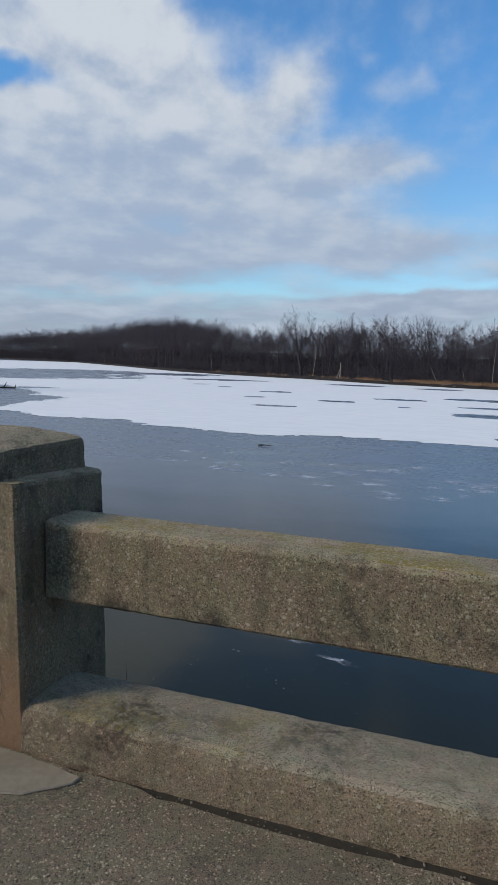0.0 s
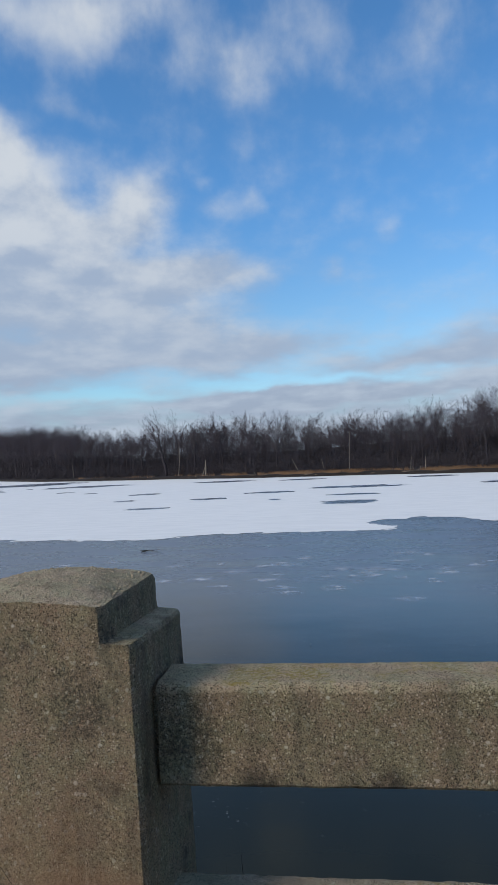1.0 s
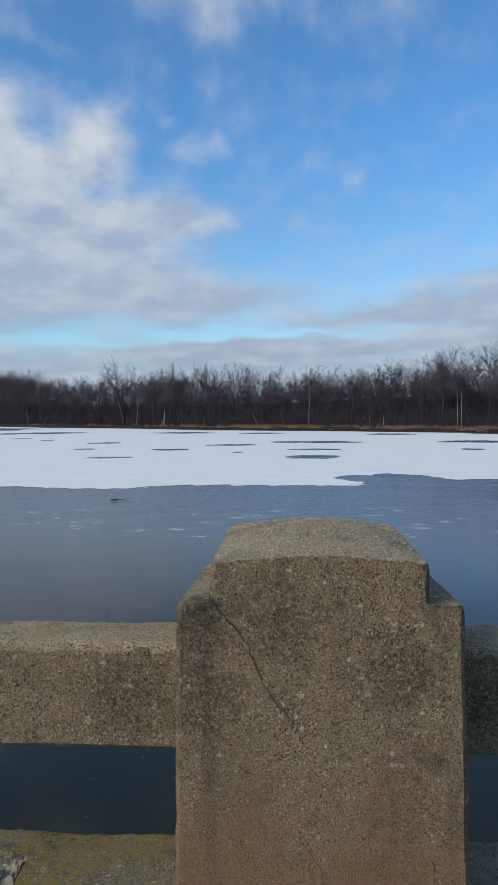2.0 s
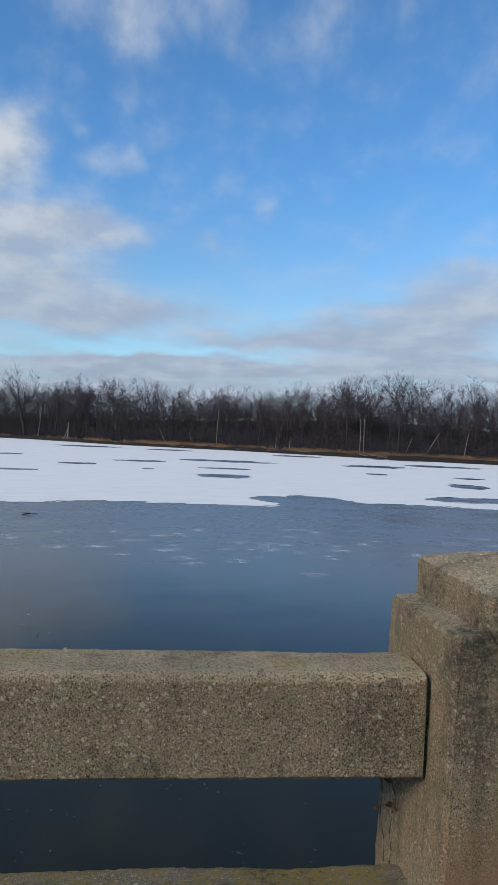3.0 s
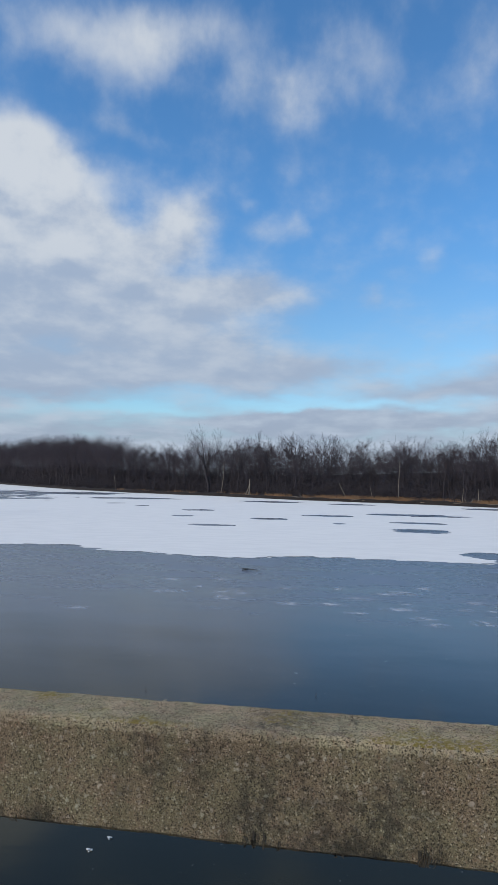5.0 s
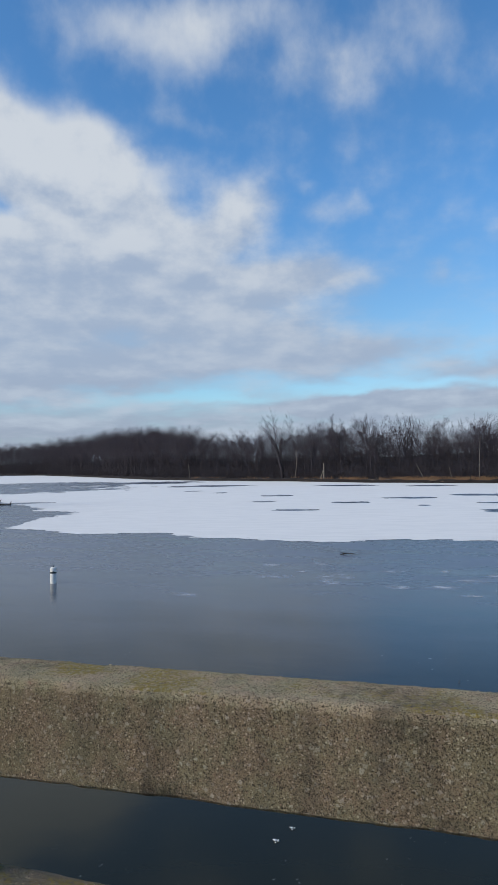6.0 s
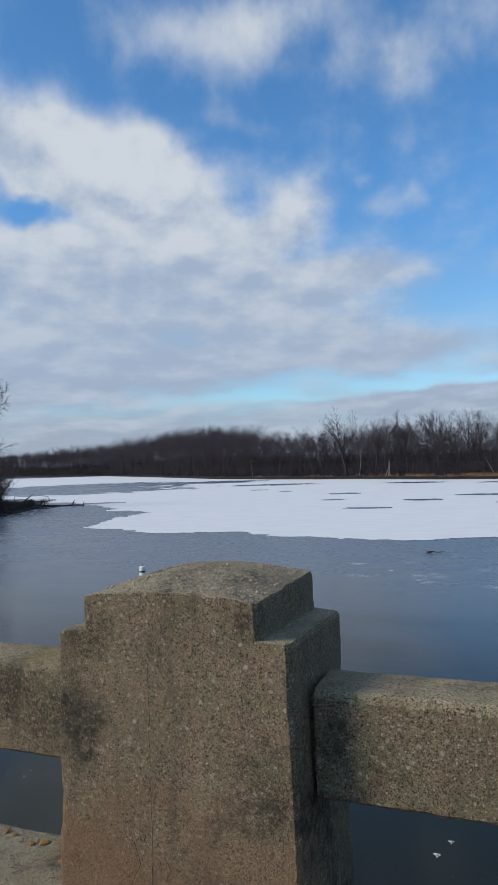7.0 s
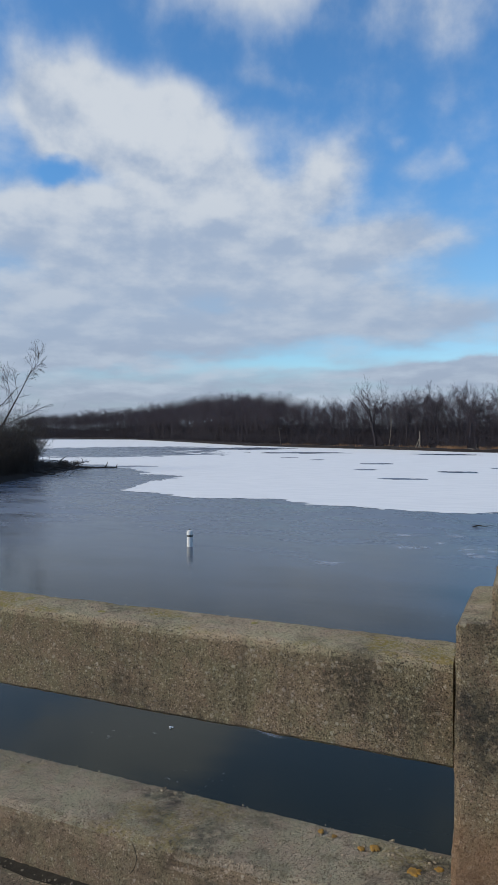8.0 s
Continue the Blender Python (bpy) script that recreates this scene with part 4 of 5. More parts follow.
for x, y, s in ((-7.35, 6.97, 0.05), (-7.2, 7.32, 0.042), (-13.2, 7.75, 0.05), (-0.1, 8.7, 0.03)):
    lump = stones([(0, 0, 0.01, s * 0.5), (s * 0.7, s * 0.2, 0.005, s * 0.35), (-s * 0.6, s * 0.3, 0.005, s * 0.3), (s * 0.2, -s * 0.6, 0, s * 0.3)], LUMP, "ice_lump", None, "", int(s * 1000))
    lump.location = (x, y, ICE_Z + 0.005)
    tagged(lump, "small white broken ice lump frozen on the lake", "ice lump", "ice lumps on the lake")
for x, y, s in ((-4.87, 14.1, 0.02), (-0.14, 15.9, 0.018), (-8.9, 13.6, 0.02)):
    bit = stones([(0, 0, 0.02, s), (0.02, 0.01, 0.05, s * 0.7)], WET_WOOD, "floating_debris", None, "", 3)
    bit.location = (x, y, ICE_Z)
    tagged(bit, "small dark twig end frozen in the ice", "debris", "bits frozen in the ice")

twig = thing("frozen_branch", -10.2, 34.5, ICE_Z, "dark forked branch frozen into the ice", "branch")
v, f = tubes([(Vector((-0.5, 0, 0.02)), Vector((-0.2, 0.1, 0.1)), 0.03, 0.03), (Vector((-0.2, 0.1, 0.1)), Vector((0.5, 0, 0.03)), 0.03, 0.012), (Vector((-0.45, 0.3, 0.0)), Vector((-0.1, 0.1, 0.1)), 0.02, 0.03), (Vector((-0.5, -0.1, 0.14)), Vector((-0.1, 0.1, 0.1)), 0.015, 0.02), (Vector((0.1, 0.05, 0.08)), Vector((0.6, 0.4, 0.12)), 0.02, 0.01)], 5)
raw("limb", v, f, WET_WOOD, twig)

# marker buoy frozen in the lake
buoy = thing("marker_buoy", -21.7, 23.7, ICE_Z, "white cylindrical marker buoy with dark band, frozen in", "buoy")


def turned(outline, sides=24):
    bm = bmesh.new()
    rows = [[bm.verts.new((r * math.cos(2 * math.pi * i / sides), r * math.sin(2 * math.pi * i / sides), z)) for i in range(sides)] for r, z in outline]
    for a, b in zip(rows, rows[1:]):
        for i in range(sides):
            bm.faces.new((a[i], a[(i + 1) % sides], b[(i + 1) % sides], b[i]))
    bm.faces.new(rows[0][::-1])
    bm.faces.new(rows[-1])
    return bm


part("float", turned([(0.13, -0.1), (0.135, 0.0), (0.135, 0.64), (0.125, 0.69), (0.06, 0.72)]), WHITE, buoy)
part("band", turned([(0.137, 0.44), (0.139, 0.445), (0.139, 0.5), (0.137, 0.505)]), BLACK, buoy, "dark band")
part("eye", turned([(0.03, 0.715), (0.03, 0.75), (0.02, 0.775), (0.008, 0.78)], 10), BLACK, buoy, "dark lifting eye")
bm = bmesh.new()
for k, w in enumerate((0.035, 0.02, 0.04)):
    bmesh.ops.create_cube(bm, size=1, matrix=Matrix.Rotation(-0.15 + 0.3 * k, 4, "Z") @ Matrix.Translation((0.02, -0.138, 0.5 + 0.012 * k)) @ Matrix.Diagonal((w, 0.004, 0.03, 1)))
part("marking", bm, BLACK, buoy, "dark worn marking")

# ---- far shore ----
def land():
    """Wooded ground that rises behind the shore line."""
    steps = [(-2, -3.7), (0.0, -3.5), (0.6, -3.1), (3, -2.75), (9, -2.3), (16, -1.2), (26, 2.2), (40, 5.2), (60, 4.5), (120, 3), (300, 3), (1800, 4)]
    xs = [-1500, -1200, -900] + list(range(-700, 321, 6)) + [400, 600, 900, 1500]
    verts, faces = [], []
    for x in xs:
        for k, (d, z) in enumerate(steps):
            y = along(SHORE, x) + d + (1.5 * n3(x, 0, 0, 0.09, 3) + 0.8 * n3(x, 0, 0, 0.4, 3) if k < 5 else 0)
            rise = 0.75 + 0.35 * n3(x, d, 0, 0.012, 6)
            verts.append((x, y, z if z < -2 else ICE_Z + (z - ICE_Z) * rise + 0.5 * n3(x, y, 0, 0.05)))
    n = len(steps)
    for i in range(len(xs) - 1):
        for k in range(n - 1):
            faces.append((i * n + k, (i + 1) * n + k, (i + 1) * n + k + 1, i * n + k + 1))
    return verts, faces


def ground_at(x, d):
    steps = [(-2, -3.7), (0.0, -3.5), (0.6, -3.1), (3, -2.75), (9, -2.3), (16, -1.2), (26, 2.2), (40, 5.2), (60, 4.5), (120, 3)]
    z = along(steps, d)
    return z if z < -2 else ICE_Z + (z - ICE_Z) * (0.75 + 0.35 * n3(x, d, 0, 0.012, 6))


lv, lf = land()
tagged(raw("ground", lv, lf, LITTER), "brown leaf-littered ground rising behind the lake shore", "ground", "", "structure")
bank, bf = [], []
for i, x in enumerate(range(-400, 200, 2)):
    y = along(SHORE, x) + 1.5 * n3(x, 0, 0, 0.09, 3) + 0.8 * n3(x, 0, 0, 0.4, 3)
    h = 0.7 + 0.35 * n3(x, 0, 0, 0.3, 12)
    bank += [(x, y - 0.9 + 0.3 * n3(x, 0, 0, 0.7), ICE_Z - 0.1), (x, y - 0.4, ICE_Z + h), (x, y + 1.2, ICE_Z + h + 0.1), (x, y + 2.5, ICE_Z)]
    if i:
        for k in range(3):
            a = 4 * i + k
            bf.append((a - 4, a, a + 1, a - 3))
tagged(raw("bank", bank, bf, MUD), "dark muddy undercut bank along the shore", "bank", "", "structure")


def grow(rnd, height, thick, lean=(0.0, 0.0), fork=0.42, spread=0.75, levels=4, droop=0.0, straight=0.5, leader=0.72, reach=0.55):
    """Limbs of a bare tree from its foot at the origin: (start, end, radius, radius, level)."""
    out = []

    def limb(p, way, length, r, level):
        pieces = 4 if level == 0 else (3 if level == 1 else (2 if level < 3 else 1))
        taper = (0.12 if leader > 0.9 else 0.55) if level == 0 else 0.35
        a, kids = p, []
        for i in range(pieces):
            f0, f1 = i / pieces, (i + 1) / pieces
            bend = Vector((rnd.gauss(0, 1), rnd.gauss(0, 1), rnd.gauss(0, 0.5))) * (0.05 if level == 0 else 0.16) * (1.4 - straight)
            way = (way + bend + Vector((0, 0, 0.12 if level == 1 else 0.05 if level else 0.0))).normalized()
            b = a + way * length / pieces
            r0, r1 = r * (1 - f0 * (1 - taper)), r * (1 - f1 * (1 - taper))
            if level >= levels - 1 and i == pieces - 1:
                r1 = 0.0
            out.append((a, b, r0, r1, level))
            kids.append((a, b, r1 if r1 else r0, way))
            a = b
        if level >= levels:
            return
        count = (rnd.randint(6, 9), rnd.randint(5, 7), rnd.randint(4, 6), 4)[min(level, 3)]
        for c in range(count):
            f = fork + (1 - fork) * (c + rnd.random()) / count if level == 0 else 0.25 + 0.75 * (c + rnd.random()) / count
            i = min(pieces - 1, int(f * pieces))
            a0, b0, rr, w0 = kids[i]
            q = a0.lerp(b0, min(1, f * pieces - i))
            turn = rnd.uniform(0, 2 * math.pi)
            u = w0.orthogonal().normalized()
            u = (u * math.cos(turn) + w0.cross(u) * math.sin(turn)).normalized()
            open_ = rnd.uniform(0.45, 1.0) * spread
            w1 = (w0 * math.cos(open_) + u * math.sin(open_) + Vector((0, 0, 0.12 - droop))).normalized()
            k = (reach if level == 0 else 0.58 if level == 1 else 0.68) * rnd.uniform(0.65, 1.1) * (1.15 - 0.45 * f)
            limb(q, w1, length * k, max(0.024 if level < 2 else 0.016, rr * rnd.uniform(0.4, 0.65)), level + 1)

    limb(Vector((0, 0, -0.3)), Vector((lean[0], lean[1], 1)).normalized(), height * leader, thick, 0)
    return out


def tall(limbs):
    return max(max(a.z, b.z) for a, b, *_ in limbs)


def joined(name, placed, mat, sides, fine=9, fine_mat=None):
    """Many limbs in one mesh, through arrays: placed holds (limbs, x, y, z, scale, turn). From level fine on a limb is a flat sliver, of fine_mat where given."""
    groups = {False: ([], [], [], []), True: ([], [], [], [])}
    for limbs, x, y, z, s, turn in placed:
        c, w = math.cos(turn), math.sin(turn)
        rot = np.array(((c, -w, 0), (w, c, 0), (0, 0, 1))).T
        data = np.array([(*l[0], *l[1], l[2], l[3], l[4]) for l in limbs]) if isinstance(limbs, list) else limbs
        for thin in (False, True):
            d = data[(data[:, 8] >= fine) == thin]
            if len(d):
                g = groups[thin]
                g[0].append(d[:, 0:3] * s @ rot + (x, y, z))
                g[1].append(d[:, 3:6] * s @ rot + (x, y, z))
                g[2].append(d[:, 6] * s)
                g[3].append(d[:, 7] * s)
    verts, loops, starts, kinds, base, at = [], [], [], [], 0, 0
    for thin, (A, B, RA, RB) in groups.items():
        if not A:
            continue
        A, B, RA, RB = np.concatenate(A), np.concatenate(B), np.concatenate(RA), np.concatenate(RB)
        way = B - A
        way /= np.linalg.norm(way, axis=1, keepdims=True) + 1e-9
        ref = np.where(np.abs(way[:, 2:3]) > 0.9, np.array(((1.0, 0, 0),)), np.array(((0, 0, 1.0),)))
        if thin:
            ref = np.random.default_rng(3).normal((0, 1, 0), 0.6, (len(A), 3))
        u = np.cross(way, ref)
        u /= np.linalg.norm(u, axis=1, keepdims=True) + 1e-9
        w = np.cross(way, u)
        n = len(A)
        if thin:
            v = np.stack((A - u * RA[:, None], A + u * RA[:, None], B), axis=1)
            f = base + np.arange(n)[:, None] * 3 + np.array(((0, 1, 2),))
            size = 3
        else:
            v = np.zeros((n, 2 * sides, 3))
            for i in range(sides):
                q = 2 * math.pi * i / sides
                d = u * math.cos(q) + w * math.sin(q)
                v[:, i] = A + d * RA[:, None]
                v[:, sides + i] = B + d * np.maximum(RB, 0.004)[:, None]
            k = base + np.arange(n)[:, None] * 2 * sides
            f = np.concatenate([k + np.array(((i, (i + 1) % sides, sides + (i + 1) % sides, sides + i),)) for i in range(sides)])
            size = 4
        verts.append(v.reshape(-1, 3))
        base += len(verts[-1])
        loops.append(f.reshape(-1))
        starts.append(at + np.arange(0, f.size, size))
        kinds.append(np.full(f.size // size, int(thin), np.int32))
        at += f.size
    verts, loops, starts = np.concatenate(verts), np.concatenate(loops), np.concatenate(starts)
    me = bpy.data.meshes.new(name)
    me.vertices.add(len(verts))
    me.vertices.foreach_set("co", verts.reshape(-1))
    me.loops.add(len(loops))
    me.loops.foreach_set("vertex_index", loops.astype(np.int32))
    me.polygons.add(len(starts))
    me.polygons.foreach_set("loop_start", starts.astype(np.int32))
    me.materials.append(mat)
    if fine_mat:
        me.materials.append(fine_mat)
        me.polygons.foreach_set("material_index", np.concatenate(kinds))
    me.update(calc_edges=True)
    return new(name, me)


def array_of(limbs):
    return np.array([(*l[0], *l[1], l[2], l[3], l[4]) for l in limbs])


rnd = random.Random(77)
KINDS = [grow(rnd, 20, rnd.uniform(0.12, 0.19), (rnd.uniform(-0.12, 0.12), 0), rnd.uniform(0.3, 0.5), rnd.uniform(0.68, 0.98), 4, 0, rnd.uniform(0.1, 0.5), rnd.uniform(0.45, 0.6), rnd.uniform(0.75, 0.95)) for _ in range(18)]
TALLS = [tall(k) for k in KINDS]
KINDS = [array_of(k) for k in KINDS]
# height of the wood's top along the shore
CROWN = [(-700, 25), (-500, 27), (-400, 28), (-280, 28.5), (-165, 26.5), (-110, 22.5), (-80, 19.5), (-66, 17), (-58, 18), (-48, 19.5), (-40, 19.8), (-31, 19.5), (-22, 18.3), (-12, 17.3), (4, 16.8), (20, 17.8), (33, 19.6), (43, 20.2), (51, 19), (70, 19), (120, 19)]
placed = []
for row, (d, step) in enumerate(((4, 4.2), (8, 3.2), (12, 2.8), (17, 2.5), (23, 2.6), (31, 3.0))):
    x = -580.0 + row
    while x < 150:
        x += step * rnd.uniform(0.5, 1.5) * (1.7 if x < -170 else 1) * (1.4 if x < -420 else 1)
        k = rnd.randrange(len(KINDS))
        dd = d + rnd.uniform(-2.5, 2.5)
        top_z = along(CROWN, x) * rnd.uniform(0.7, 1.0) * ((0.74, 0.95, 1.0, 0.92, 0.8, 0.74)[row] if x > -90 else 0.72 if row == 0 else 1.0)
        z = ground_at(x, dd)
        placed.append((KINDS[k], x, along(SHORE, x) + dd, z, max(4.0, top_z - (z - ICE_Z) * 0.85) / TALLS[k], rnd.uniform(0, 6.3)))
# lighter twigs over darker limbs carry the lit crowns and shaded lower wood
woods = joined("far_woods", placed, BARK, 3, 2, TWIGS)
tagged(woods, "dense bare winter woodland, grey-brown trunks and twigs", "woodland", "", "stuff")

# undergrowth and young trees between the trunks
def bush(h):
    limbs = []
    for _ in range(rnd.randint(4, 7)):
        a = Vector((rnd.gauss(0, 0.5), rnd.gauss(0, 0.5), -0.2))
        b = a + Vector((rnd.gauss(0, 0.3) * h, rnd.gauss(0, 0.3) * h, h * rnd.uniform(0.5, 1)))
        limbs.append((a, b, 0.035, 0.0, 9))
        for _k in range(12):
            f = rnd.uniform(0.2, 0.95)
            c = a.lerp(b, f)
            e = c + Vector((rnd.gauss(0, 0.3), rnd.gauss(0, 0.3), rnd.uniform(-0.05, 0.28))) * h * (1.05 - f)
            limbs.append((c, e, 0.032, 0.0, 9))
            limbs.append((c.lerp(e, 0.5), e + Vector((rnd.gauss(0, 0.6), 0, rnd.uniform(-0.2, 0.6))), 0.03, 0.0, 9))
    return array_of(limbs)


BUSHES = [bush(h) for h in (4, 5, 6, 7, 8, 9, 10, 11, 12, 5, 7, 9)]
brush = []
for _ in range(7400):
    x = rnd.uniform(-330, 90) if rnd.random() < 0.84 else rnd.uniform(-580, -330)
    dd = rnd.uniform(26, 46) if rnd.random() < 0.42 else rnd.uniform(1.5, 6) if rnd.random() < 0.3 else rnd.uniform(5, 26)
    brush.append((BUSHES[rnd.randrange(12)], x, along(SHORE, x) + dd, ground_at(x, dd) - 0.1, rnd.uniform(0.5, 1.0) * (0.65 if dd < 5 else 0.95 if dd > 22 else 0.85) * (1.5 if x < -250 else 1), rnd.uniform(0, 6.3)))
tagged(joined("undergrowth", brush, BARK, 3), "dark tangled undergrowth of saplings along the shore", "undergrowth", "", "stuff")

# tan reeds and dead grass on the bank
verts, faces = [], []
for _ in range(42000):
    x = rnd.uniform(-90, 110)
    thick = 0.08 + 0.92 * max(0, min(1, (x + 34) / 30)) if x > -70 else 0.06
    if rnd.random() > thick * (0.3 + 1.3 * n3(x, 0, 0, 0.12, 5) + 0.8 * n3(x, 0, 0, 0.6, 5)):
        continue
    d = rnd.uniform(0.8, 4.5)
    y = along(SHORE, x) + d + 1.5 * n3(x, 0, 0, 0.09, 3)
    z = ground_at(x, d) - 0.05
    h, w, s = rnd.uniform(0.3, 0.95), rnd.uniform(0.05, 0.12), rnd.gauss(0, 0.3)
    k = len(verts)
    verts += [(x - w, y, z), (x + w, y + 0.02, z), (x + s, y + rnd.gauss(0, 0.1), z + h)]
    faces.append((k, k + 1, k + 2))
tagged(raw("reeds", verts, faces, REED), "tan dead grass and reeds along the far bank", "reeds", "", "stuff")


def tree(name, x, y, z, height, limbs, bark, twig_mat, label, group="trees on the far shore", pale=False):
    ob = thing(name, x, y, z, label, "tree", group)
    s = height / tall(limbs)
    top = 0 if pale else 1
    low = [l for l in limbs if l[4] <= top]
    fine = [l for l in limbs if l[4] > top]
    for nm, ls, m, k in (("trunk", low, bark, 6), ("crown", fine, twig_mat, 3)):
        if ls:
            p = joined(nm, [(ls, 0, 0, 0, s, 0)], m, k, 3)
            p.parent = ob
    return ob


def ashore(az, back=2.0):
    """Foot of a tree on the far shore seen under that azimuth from the middle of the bridge."""
    a = radians(az)
    for i in range(100, 4000):
        x, y = -1.8 + math.sin(a) * i * 0.2, -1.8 + math.cos(a) * i * 0.2
        if y > along(SHORE, x) + back:
            return x, y, ground_at(x, back)
    return 0, 200, -3


rnd = random.Random(5)
x, y, z = ashore(-14.6, 5)
tree("oak_tree", x, y, z, 22, grow(rnd, 20, 0.42, (0.02, 0), 0.4, 0.95, 4, 0, 0.0, 0.45, 1.1), BARK, TWIGS, "large gnarled bare oak with wide twisted crown")
x, y, z = ashore(-13.6, 2.5)
tree("sycamore_tree", x, y, z, 12, grow(rnd, 15, 0.14, (0.2, 0), 0.55, 0.6, 3, 0, 0.2), PALE_BARK, TWIGS, "leaning bare sycamore with whitish trunk")
x, y, z = ashore(1.5, 2)
tree("birch_tree", x, y, z, 14.5, grow(rnd, 17, 0.12, (0, 0), 0.5, 0.5, 4, 0, 0.9), PALE_BARK, TWIGS, "slender bare tree with straight pale trunk", pale=True)
x, y, z = ashore(13.9, 2)
tree("birch_tree", x, y, z, 13.5, grow(rnd, 16, 0.12, (0.03, 0), 0.62, 0.5, 4, 0, 0.9, 0.6, 0.7), PALE_BARK, TWIGS, "one of two pale-trunked trees standing close together", pale=True)
x, y, z = ashore(14.25, 2)
tree("birch_tree", x, y, z, 14, grow(rnd, 17, 0.12, (-0.02, 0), 0.62, 0.5, 4, 0, 0.9, 0.6, 0.7), PALE_BARK, TWIGS, "one of two pale-trunked trees standing close together", pale=True)
for az, h, lean, label in ((17.1, 21, 0.02, "tall bare tree with broad rounded crown"), (20.5, 19.5, -0.05, "tall bare tree with ascending limbs"), (23.2, 19, 0.06, "tall bare tree with ascending limbs"), (12.9, 20, 0, "tall bare tree with fine branching crown"),
                           (2.0, 17.5, 0.03, "bare tree with fine upright crown"), (5.2, 16.5, -0.02, "bare tree with fine upright crown"), (-9.6, 20.5, 0.02, "dark bare tree with dense crown"), (-7.2, 19.5, -0.03, "dark bare tree with dense crown"), (-4.9, 18.8, 0.05, "dark bare tree with dense crown"),
                           (-12.2, 20, 0.0, "bare tree with greyish crown"), (-16.6, 17.5, -0.1, "bare tree with greyish crown"), (9.0, 17.5, 0.0, "bare tree with fine upright crown")):
    x, y, z = ashore(az, rnd.uniform(4, 9))
    tree("bare_tree", x, y, z, h * 0.88, grow(rnd, 20, rnd.uniform(0.2, 0.27), (lean, 0), rnd.uniform(0.35, 0.5), rnd.uniform(0.65, 0.85), 4, 0, 0.1, rnd.uniform(0.42, 0.55), rnd.uniform(0.85, 1.05)), BARK, TWIGS, label)
for az, h, lean, r, label in ((-2.8, 5.2, -0.45, 0.14, "leaning dead pale trunk without branches"), (-0.6, 4.5, -0.3, 0.1, "thin leaning dead trunk"), (7.85, 4.2, 0.06, 0.17, "short pale dead stump"), (6.6, 4.4, 0.1, 0.12, "short pale dead stump"),
                              (19.2, 7, 0.62, 0.15, "leaning dead trunk on the bank"), (17.6, 5.8, 0.4, 0.12, "bent dead trunk on the bank"), (22.4, 8, 0.2, 0.12, "thin leaning dead trunk"), (-32, 6.5, -0.3, 0.12, "thin pale dead trunk"), (-22.5, 8, -0.15, 0.12, "thin pale dead trunk")):
    x, y, z = ashore(az, 2.0)
    h *= 0.8
    dead = grow(rnd, h / 0.72, r * 0.55, (lean, 0), 0.8, 0.4, 0)
    tree("dead_tree", x, y, z, h, dead, PALE_BARK, PALE_BARK, label, "dead trunks on the far shore")
x, y, z = ashore(-11.25, 1.2)
snag = thing("split_snag", x, y, z, "pale split dead tree stump at the water's edge", "tree stump")
for nm, a, b, ra, rb in (("trunk", (0.2, 0, -0.5), (0.4, 0, 4.6), 0.27, 0.09), ("split_limb", (-1.1, 0.1, -0.4), (0.3, 0, 2.8), 0.16, 0.1), ("limb", (0.4, 0, 0.4), (1.5, 0, -0.3), 0.14, 0.08)):
    a, b = Vector(a), Vector(b)
    m = a.lerp(b, 0.5) + Vector((0.12, 0, 0))
    v, f = tubes([(a, m, ra, (ra + rb) / 2), (m, b, (ra + rb) / 2, rb)], 8)
    raw(nm, v, f, PALE_BARK, snag)
# driftwood along the bank
for _ in range(60):
    x = rnd.uniform(-42, 60)
    y = along(SHORE, x) + rnd.uniform(-0.5, 3.5) + 1.5 * n3(x, 0, 0, 0.09, 3)
    log = thing("driftwood_log", x, y, ICE_Z + rnd.uniform(0.35, 0.75), "grey-brown driftwood log stranded on the bank", "log", "driftwood on the far bank")
    L, turn = rnd.uniform(1.2, 5), rnd.uniform(-0.4, 0.4)
    a = Vector((-L / 2, 0, 0))
    segs = []
    for i in range(4):
        b = a + Vector((L / 4, math.tan(turn) * L / 4, rnd.uniform(-0.12, 0.14)))
        segs.append((a, b, 0.1 - 0.018 * i, 0.082 - 0.018 * i))
        a = b
    if rnd.random() < 0.5:
        segs.append((segs[1][1], segs[1][1] + Vector((rnd.uniform(-0.8, 0.8), 0, rnd.uniform(0.3, 1.2))), 0.07, 0.03))
    v, f = tubes(segs, 6)
    raw("stem", v, f, rnd.choice((DRIFT, DRIFT, PALE_BARK, WET_WOOD)), log)

# ---- the wooded point to the west ----
bm = bmesh.new()
rows = []
for i in range(26):
    row = []
    for j in range(14):
        u, w = i / 25, j / 13
        x = -52 - 40 * w - 18 * u
        y = 36 + 44 * u - 6 * w + 3 * n3(u, w, 0, 6, 2)
        edge = min(1, 6 * min(u, 1 - u), 9 * w)
        row.append(bm.verts.new((x + 1.2 * n3(u, w, 1, 9), y, ICE_Z - 0.15 + 1.1 * edge + 0.35 * n3(x, y, 0, 0.5))))
    rows.append(row)
for a, b in zip(rows, rows[1:]):
    for j in range(13):
        bm.faces.new((a[j], b[j], b[j + 1], a[j + 1]))
bmesh.ops.recalc_face_normals(bm, faces=bm.faces)
tagged(part("bank_point", bm, MUD), "dark brushy point of land reaching into the lake", "bank", "", "structure")
rnd = random.Random(31)
thicket = []
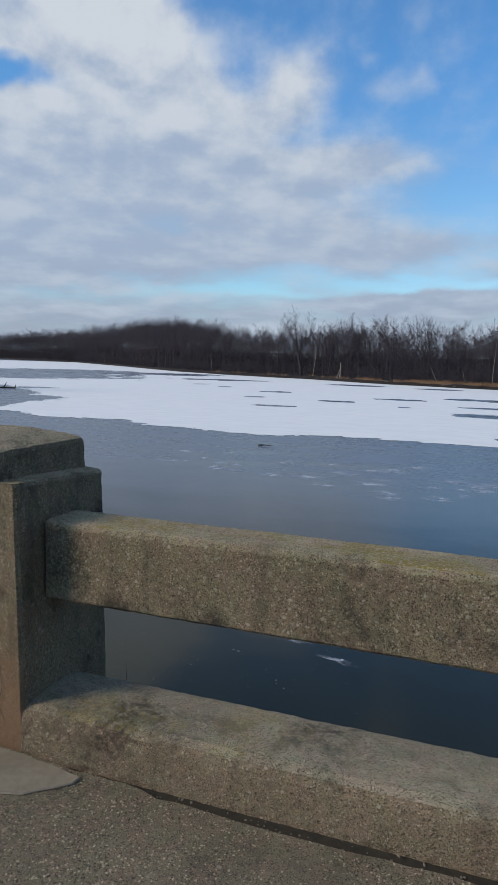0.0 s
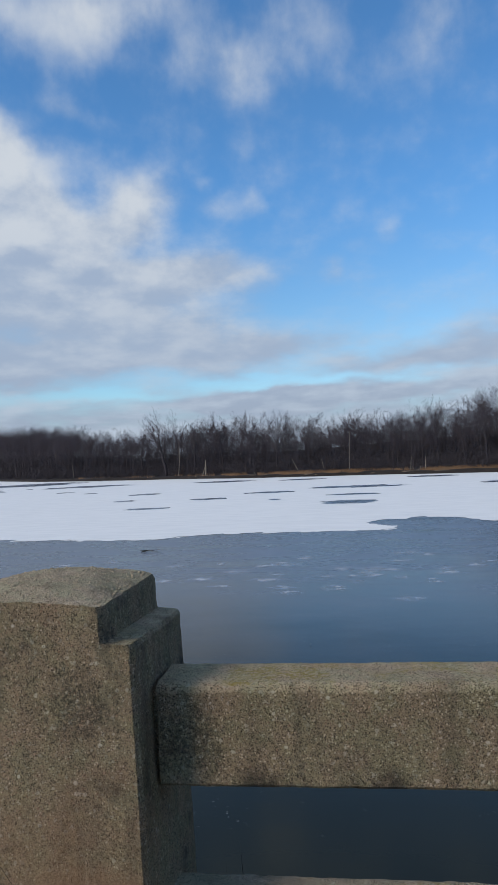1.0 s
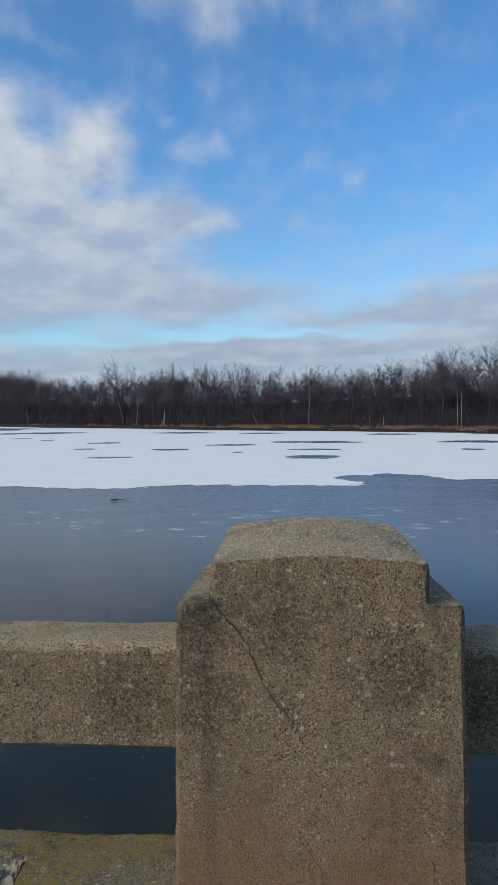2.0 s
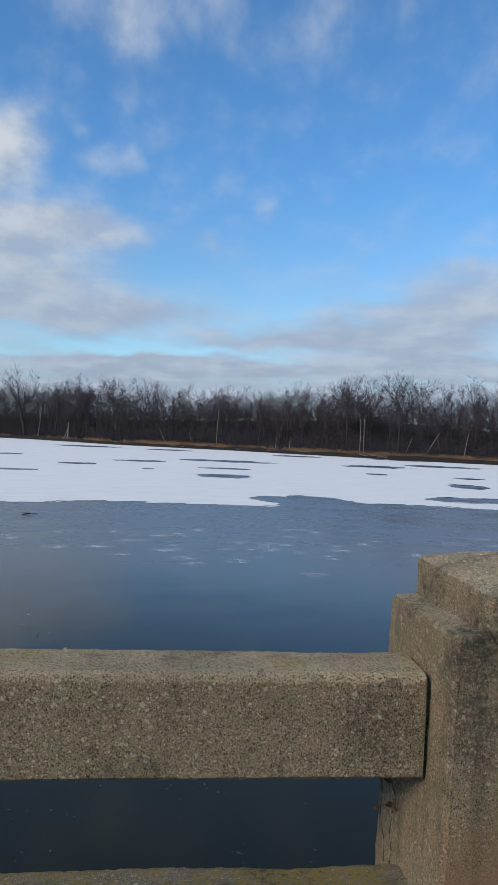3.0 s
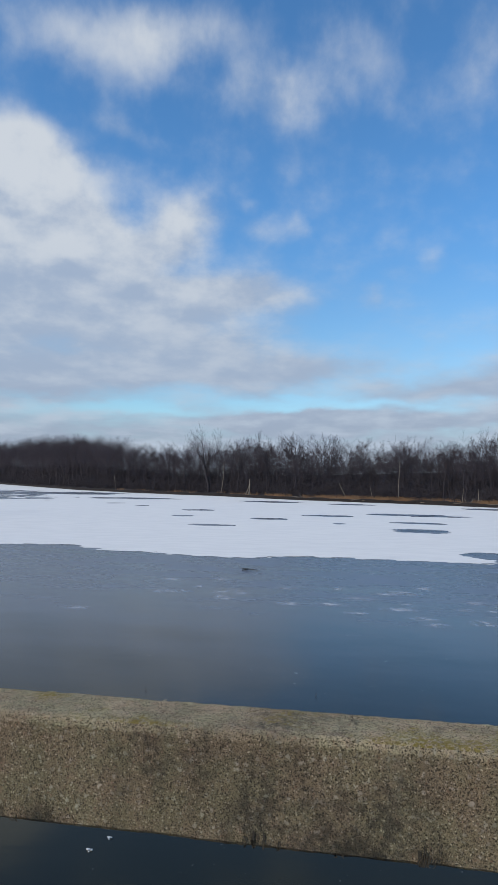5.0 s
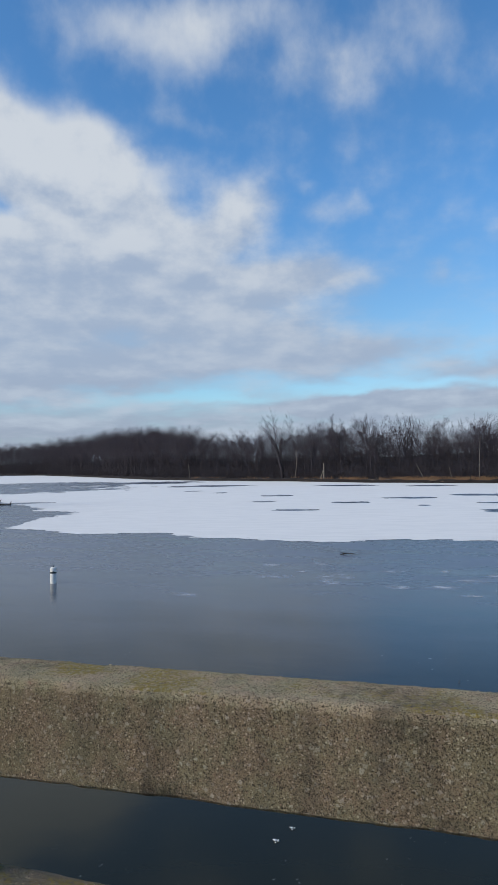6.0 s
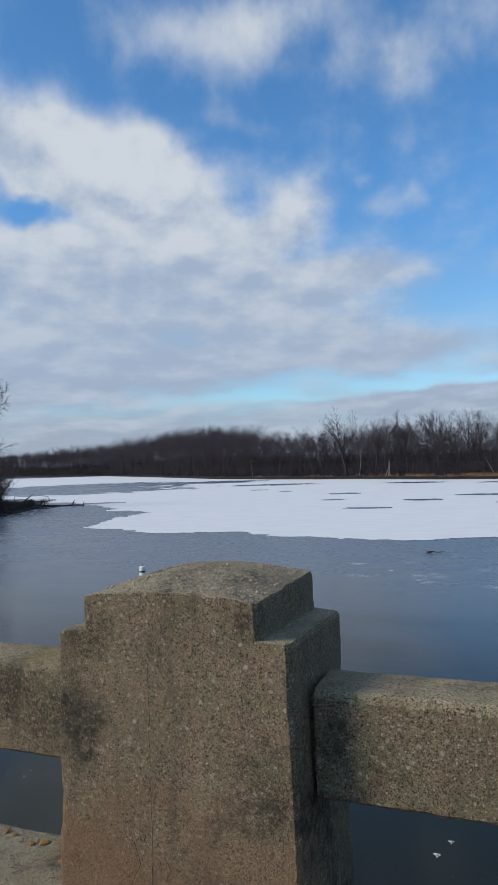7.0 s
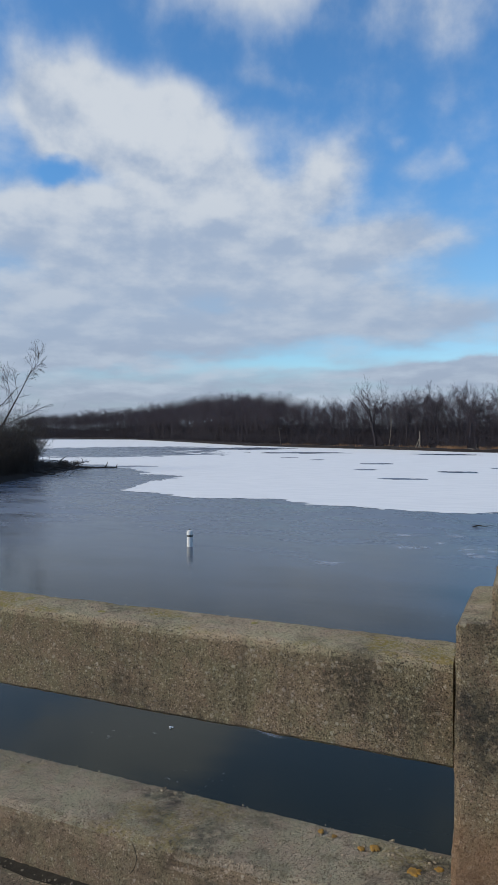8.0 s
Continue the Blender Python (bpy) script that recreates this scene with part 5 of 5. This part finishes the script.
for _ in range(1700):
    u, w = rnd.random(), rnd.uniform(0.03, 0.6)
    x, y = -52 - 40 * w - 18 * u, 36 + 44 * u - 6 * w
    deep = math.degrees(math.atan2(x + 7.4, y + 1.85)) < -42.3
    h = rnd.uniform(3.5, 8.6) if deep else rnd.uniform(0.25, 0.8)
    limbs = []
    for _k in range(9):
        a = Vector((rnd.gauss(0, 0.4), rnd.gauss(0, 0.4), 0))
        b = a + Vector((rnd.gauss(0.05, 0.22) * h, rnd.gauss(0, 0.22) * h, h * rnd.uniform(0.5, 1)))
        limbs.append((a, b, rnd.uniform(0.012, 0.03), 0.0, 0))
        for _j in range(3):
            c = a.lerp(b, rnd.uniform(0.3, 0.9))
            limbs.append((c, c + Vector((rnd.gauss(0, 0.25), rnd.gauss(0, 0.25), rnd.uniform(0, 0.4))) * h * 0.4, 0.016, 0.0, 9))
    thicket.append((limbs, x, y, ICE_Z + 0.5, 1.0, 0))
tagged(joined("thicket", thicket, WET_WOOD, 3), "dark tangled leafless brush on the point", "brush", "", "stuff")
tree("bank_tree", -77.6, 65.2, ICE_Z + 0.4, 17.5, grow(random.Random(4), 15, 0.19, (0.45, 0.21), 0.42, 0.85, 4, 0.15, 0.9, 0.97, 0.34), WET_WOOD, WET_WOOD, "thin dark tree leaning out over the ice", "trees on the point")
tree("bank_tree", -74.6, 60.6, ICE_Z + 0.4, 20, grow(random.Random(12), 18, 0.2, (0.1, 0), 0.3, 0.85, 3, 0, 0.4, 0.6, 0.7), WET_WOOD, WET_WOOD, "dark bare tree among brush on the point", "trees on the point")
tree("bank_tree", -80.0, 64.0, ICE_Z + 0.4, 15, grow(random.Random(9), 15, 0.2, (-0.05, 0), 0.3, 0.85, 3, 0, 0.4), WET_WOOD, WET_WOOD, "dark bare tree among brush on the point", "trees on the point")
for k, (x, y, L, turn, r) in enumerate(((-73.0, 72.8, 10.8, 0.42, 0.3), (-63.5, 62.0, 5, 1.1, 0.12), (-62.5, 59.0, 4, 0.5, 0.1), (-66.0, 66, 4.5, 0.9, 0.11), (-68.5, 70, 4, 1.2, 0.1), (-70, 71, 5, 0.75, 0.12))):
    log = thing("fallen_log", x, y, ICE_Z + 0.25, "dark fallen trunk with broken branches lying on ice", "log", "fallen trunks at the point")
    a, segs = Vector((0, 0, 0.25)), []
    for i in range(7):
        f = i / 7
        b = a + Vector((math.cos(turn) * L / 7 + rnd.gauss(0, 0.15), math.sin(turn) * L / 7, rnd.gauss(-0.02, 0.12)))
        segs.append((a, b, r * (1 - 0.75 * f), r * (1 - 0.75 * (f + 1 / 7))))
        if rnd.random() < (0.3 if k == 0 else 0.8):
            v, f = tubes([(b, b + Vector((rnd.gauss(0.5, 0.7), rnd.gauss(0, 0.6), rnd.uniform(0.1, 0.9))), r * 0.35, 0.03)], 6)
            raw("branch", v, f, WET_WOOD, log)
        a = b
    v, f = tubes(segs, 6)
    raw("stem", v, f, WET_WOOD, log)

# heap of broken branches at the foot of the long log
rnd = random.Random(63)
heap = thing("branch_heap", -70.6, 70.6, ICE_Z, "dark heap of broken branches washed onto the ice", "branches")
for k in range(46):
    a = Vector((rnd.gauss(0, 2.2), rnd.gauss(0, 1.4), rnd.uniform(0.0, 0.5)))
    way = Vector((rnd.gauss(0.6, 0.8), rnd.gauss(0.2, 0.6), rnd.uniform(-0.1, 0.45))).normalized()
    L, r = rnd.uniform(1.2, 3.6), rnd.uniform(0.05, 0.13)
    m = a + way * L * 0.5 + Vector((0, 0, rnd.gauss(0, 0.12)))
    v, f = tubes([(a, m, r, r * 0.7), (m, a + way * L, r * 0.7, 0.02)], 5)
    raw("branch", v, f, WET_WOOD, heap)

# the lake and its shores lie a little askew to the bridge
swing = Matrix.Translation((-2.5, -1.8, 0)) @ Matrix.Rotation(radians(-0.85), 4, "Z") @ Matrix.Translation((2.5, 1.8, 0))
for ob in list(scene.objects):
    if ob not in bridge_obs and ob.parent is None:
        ob.matrix_basis = swing @ ob.matrix_basis
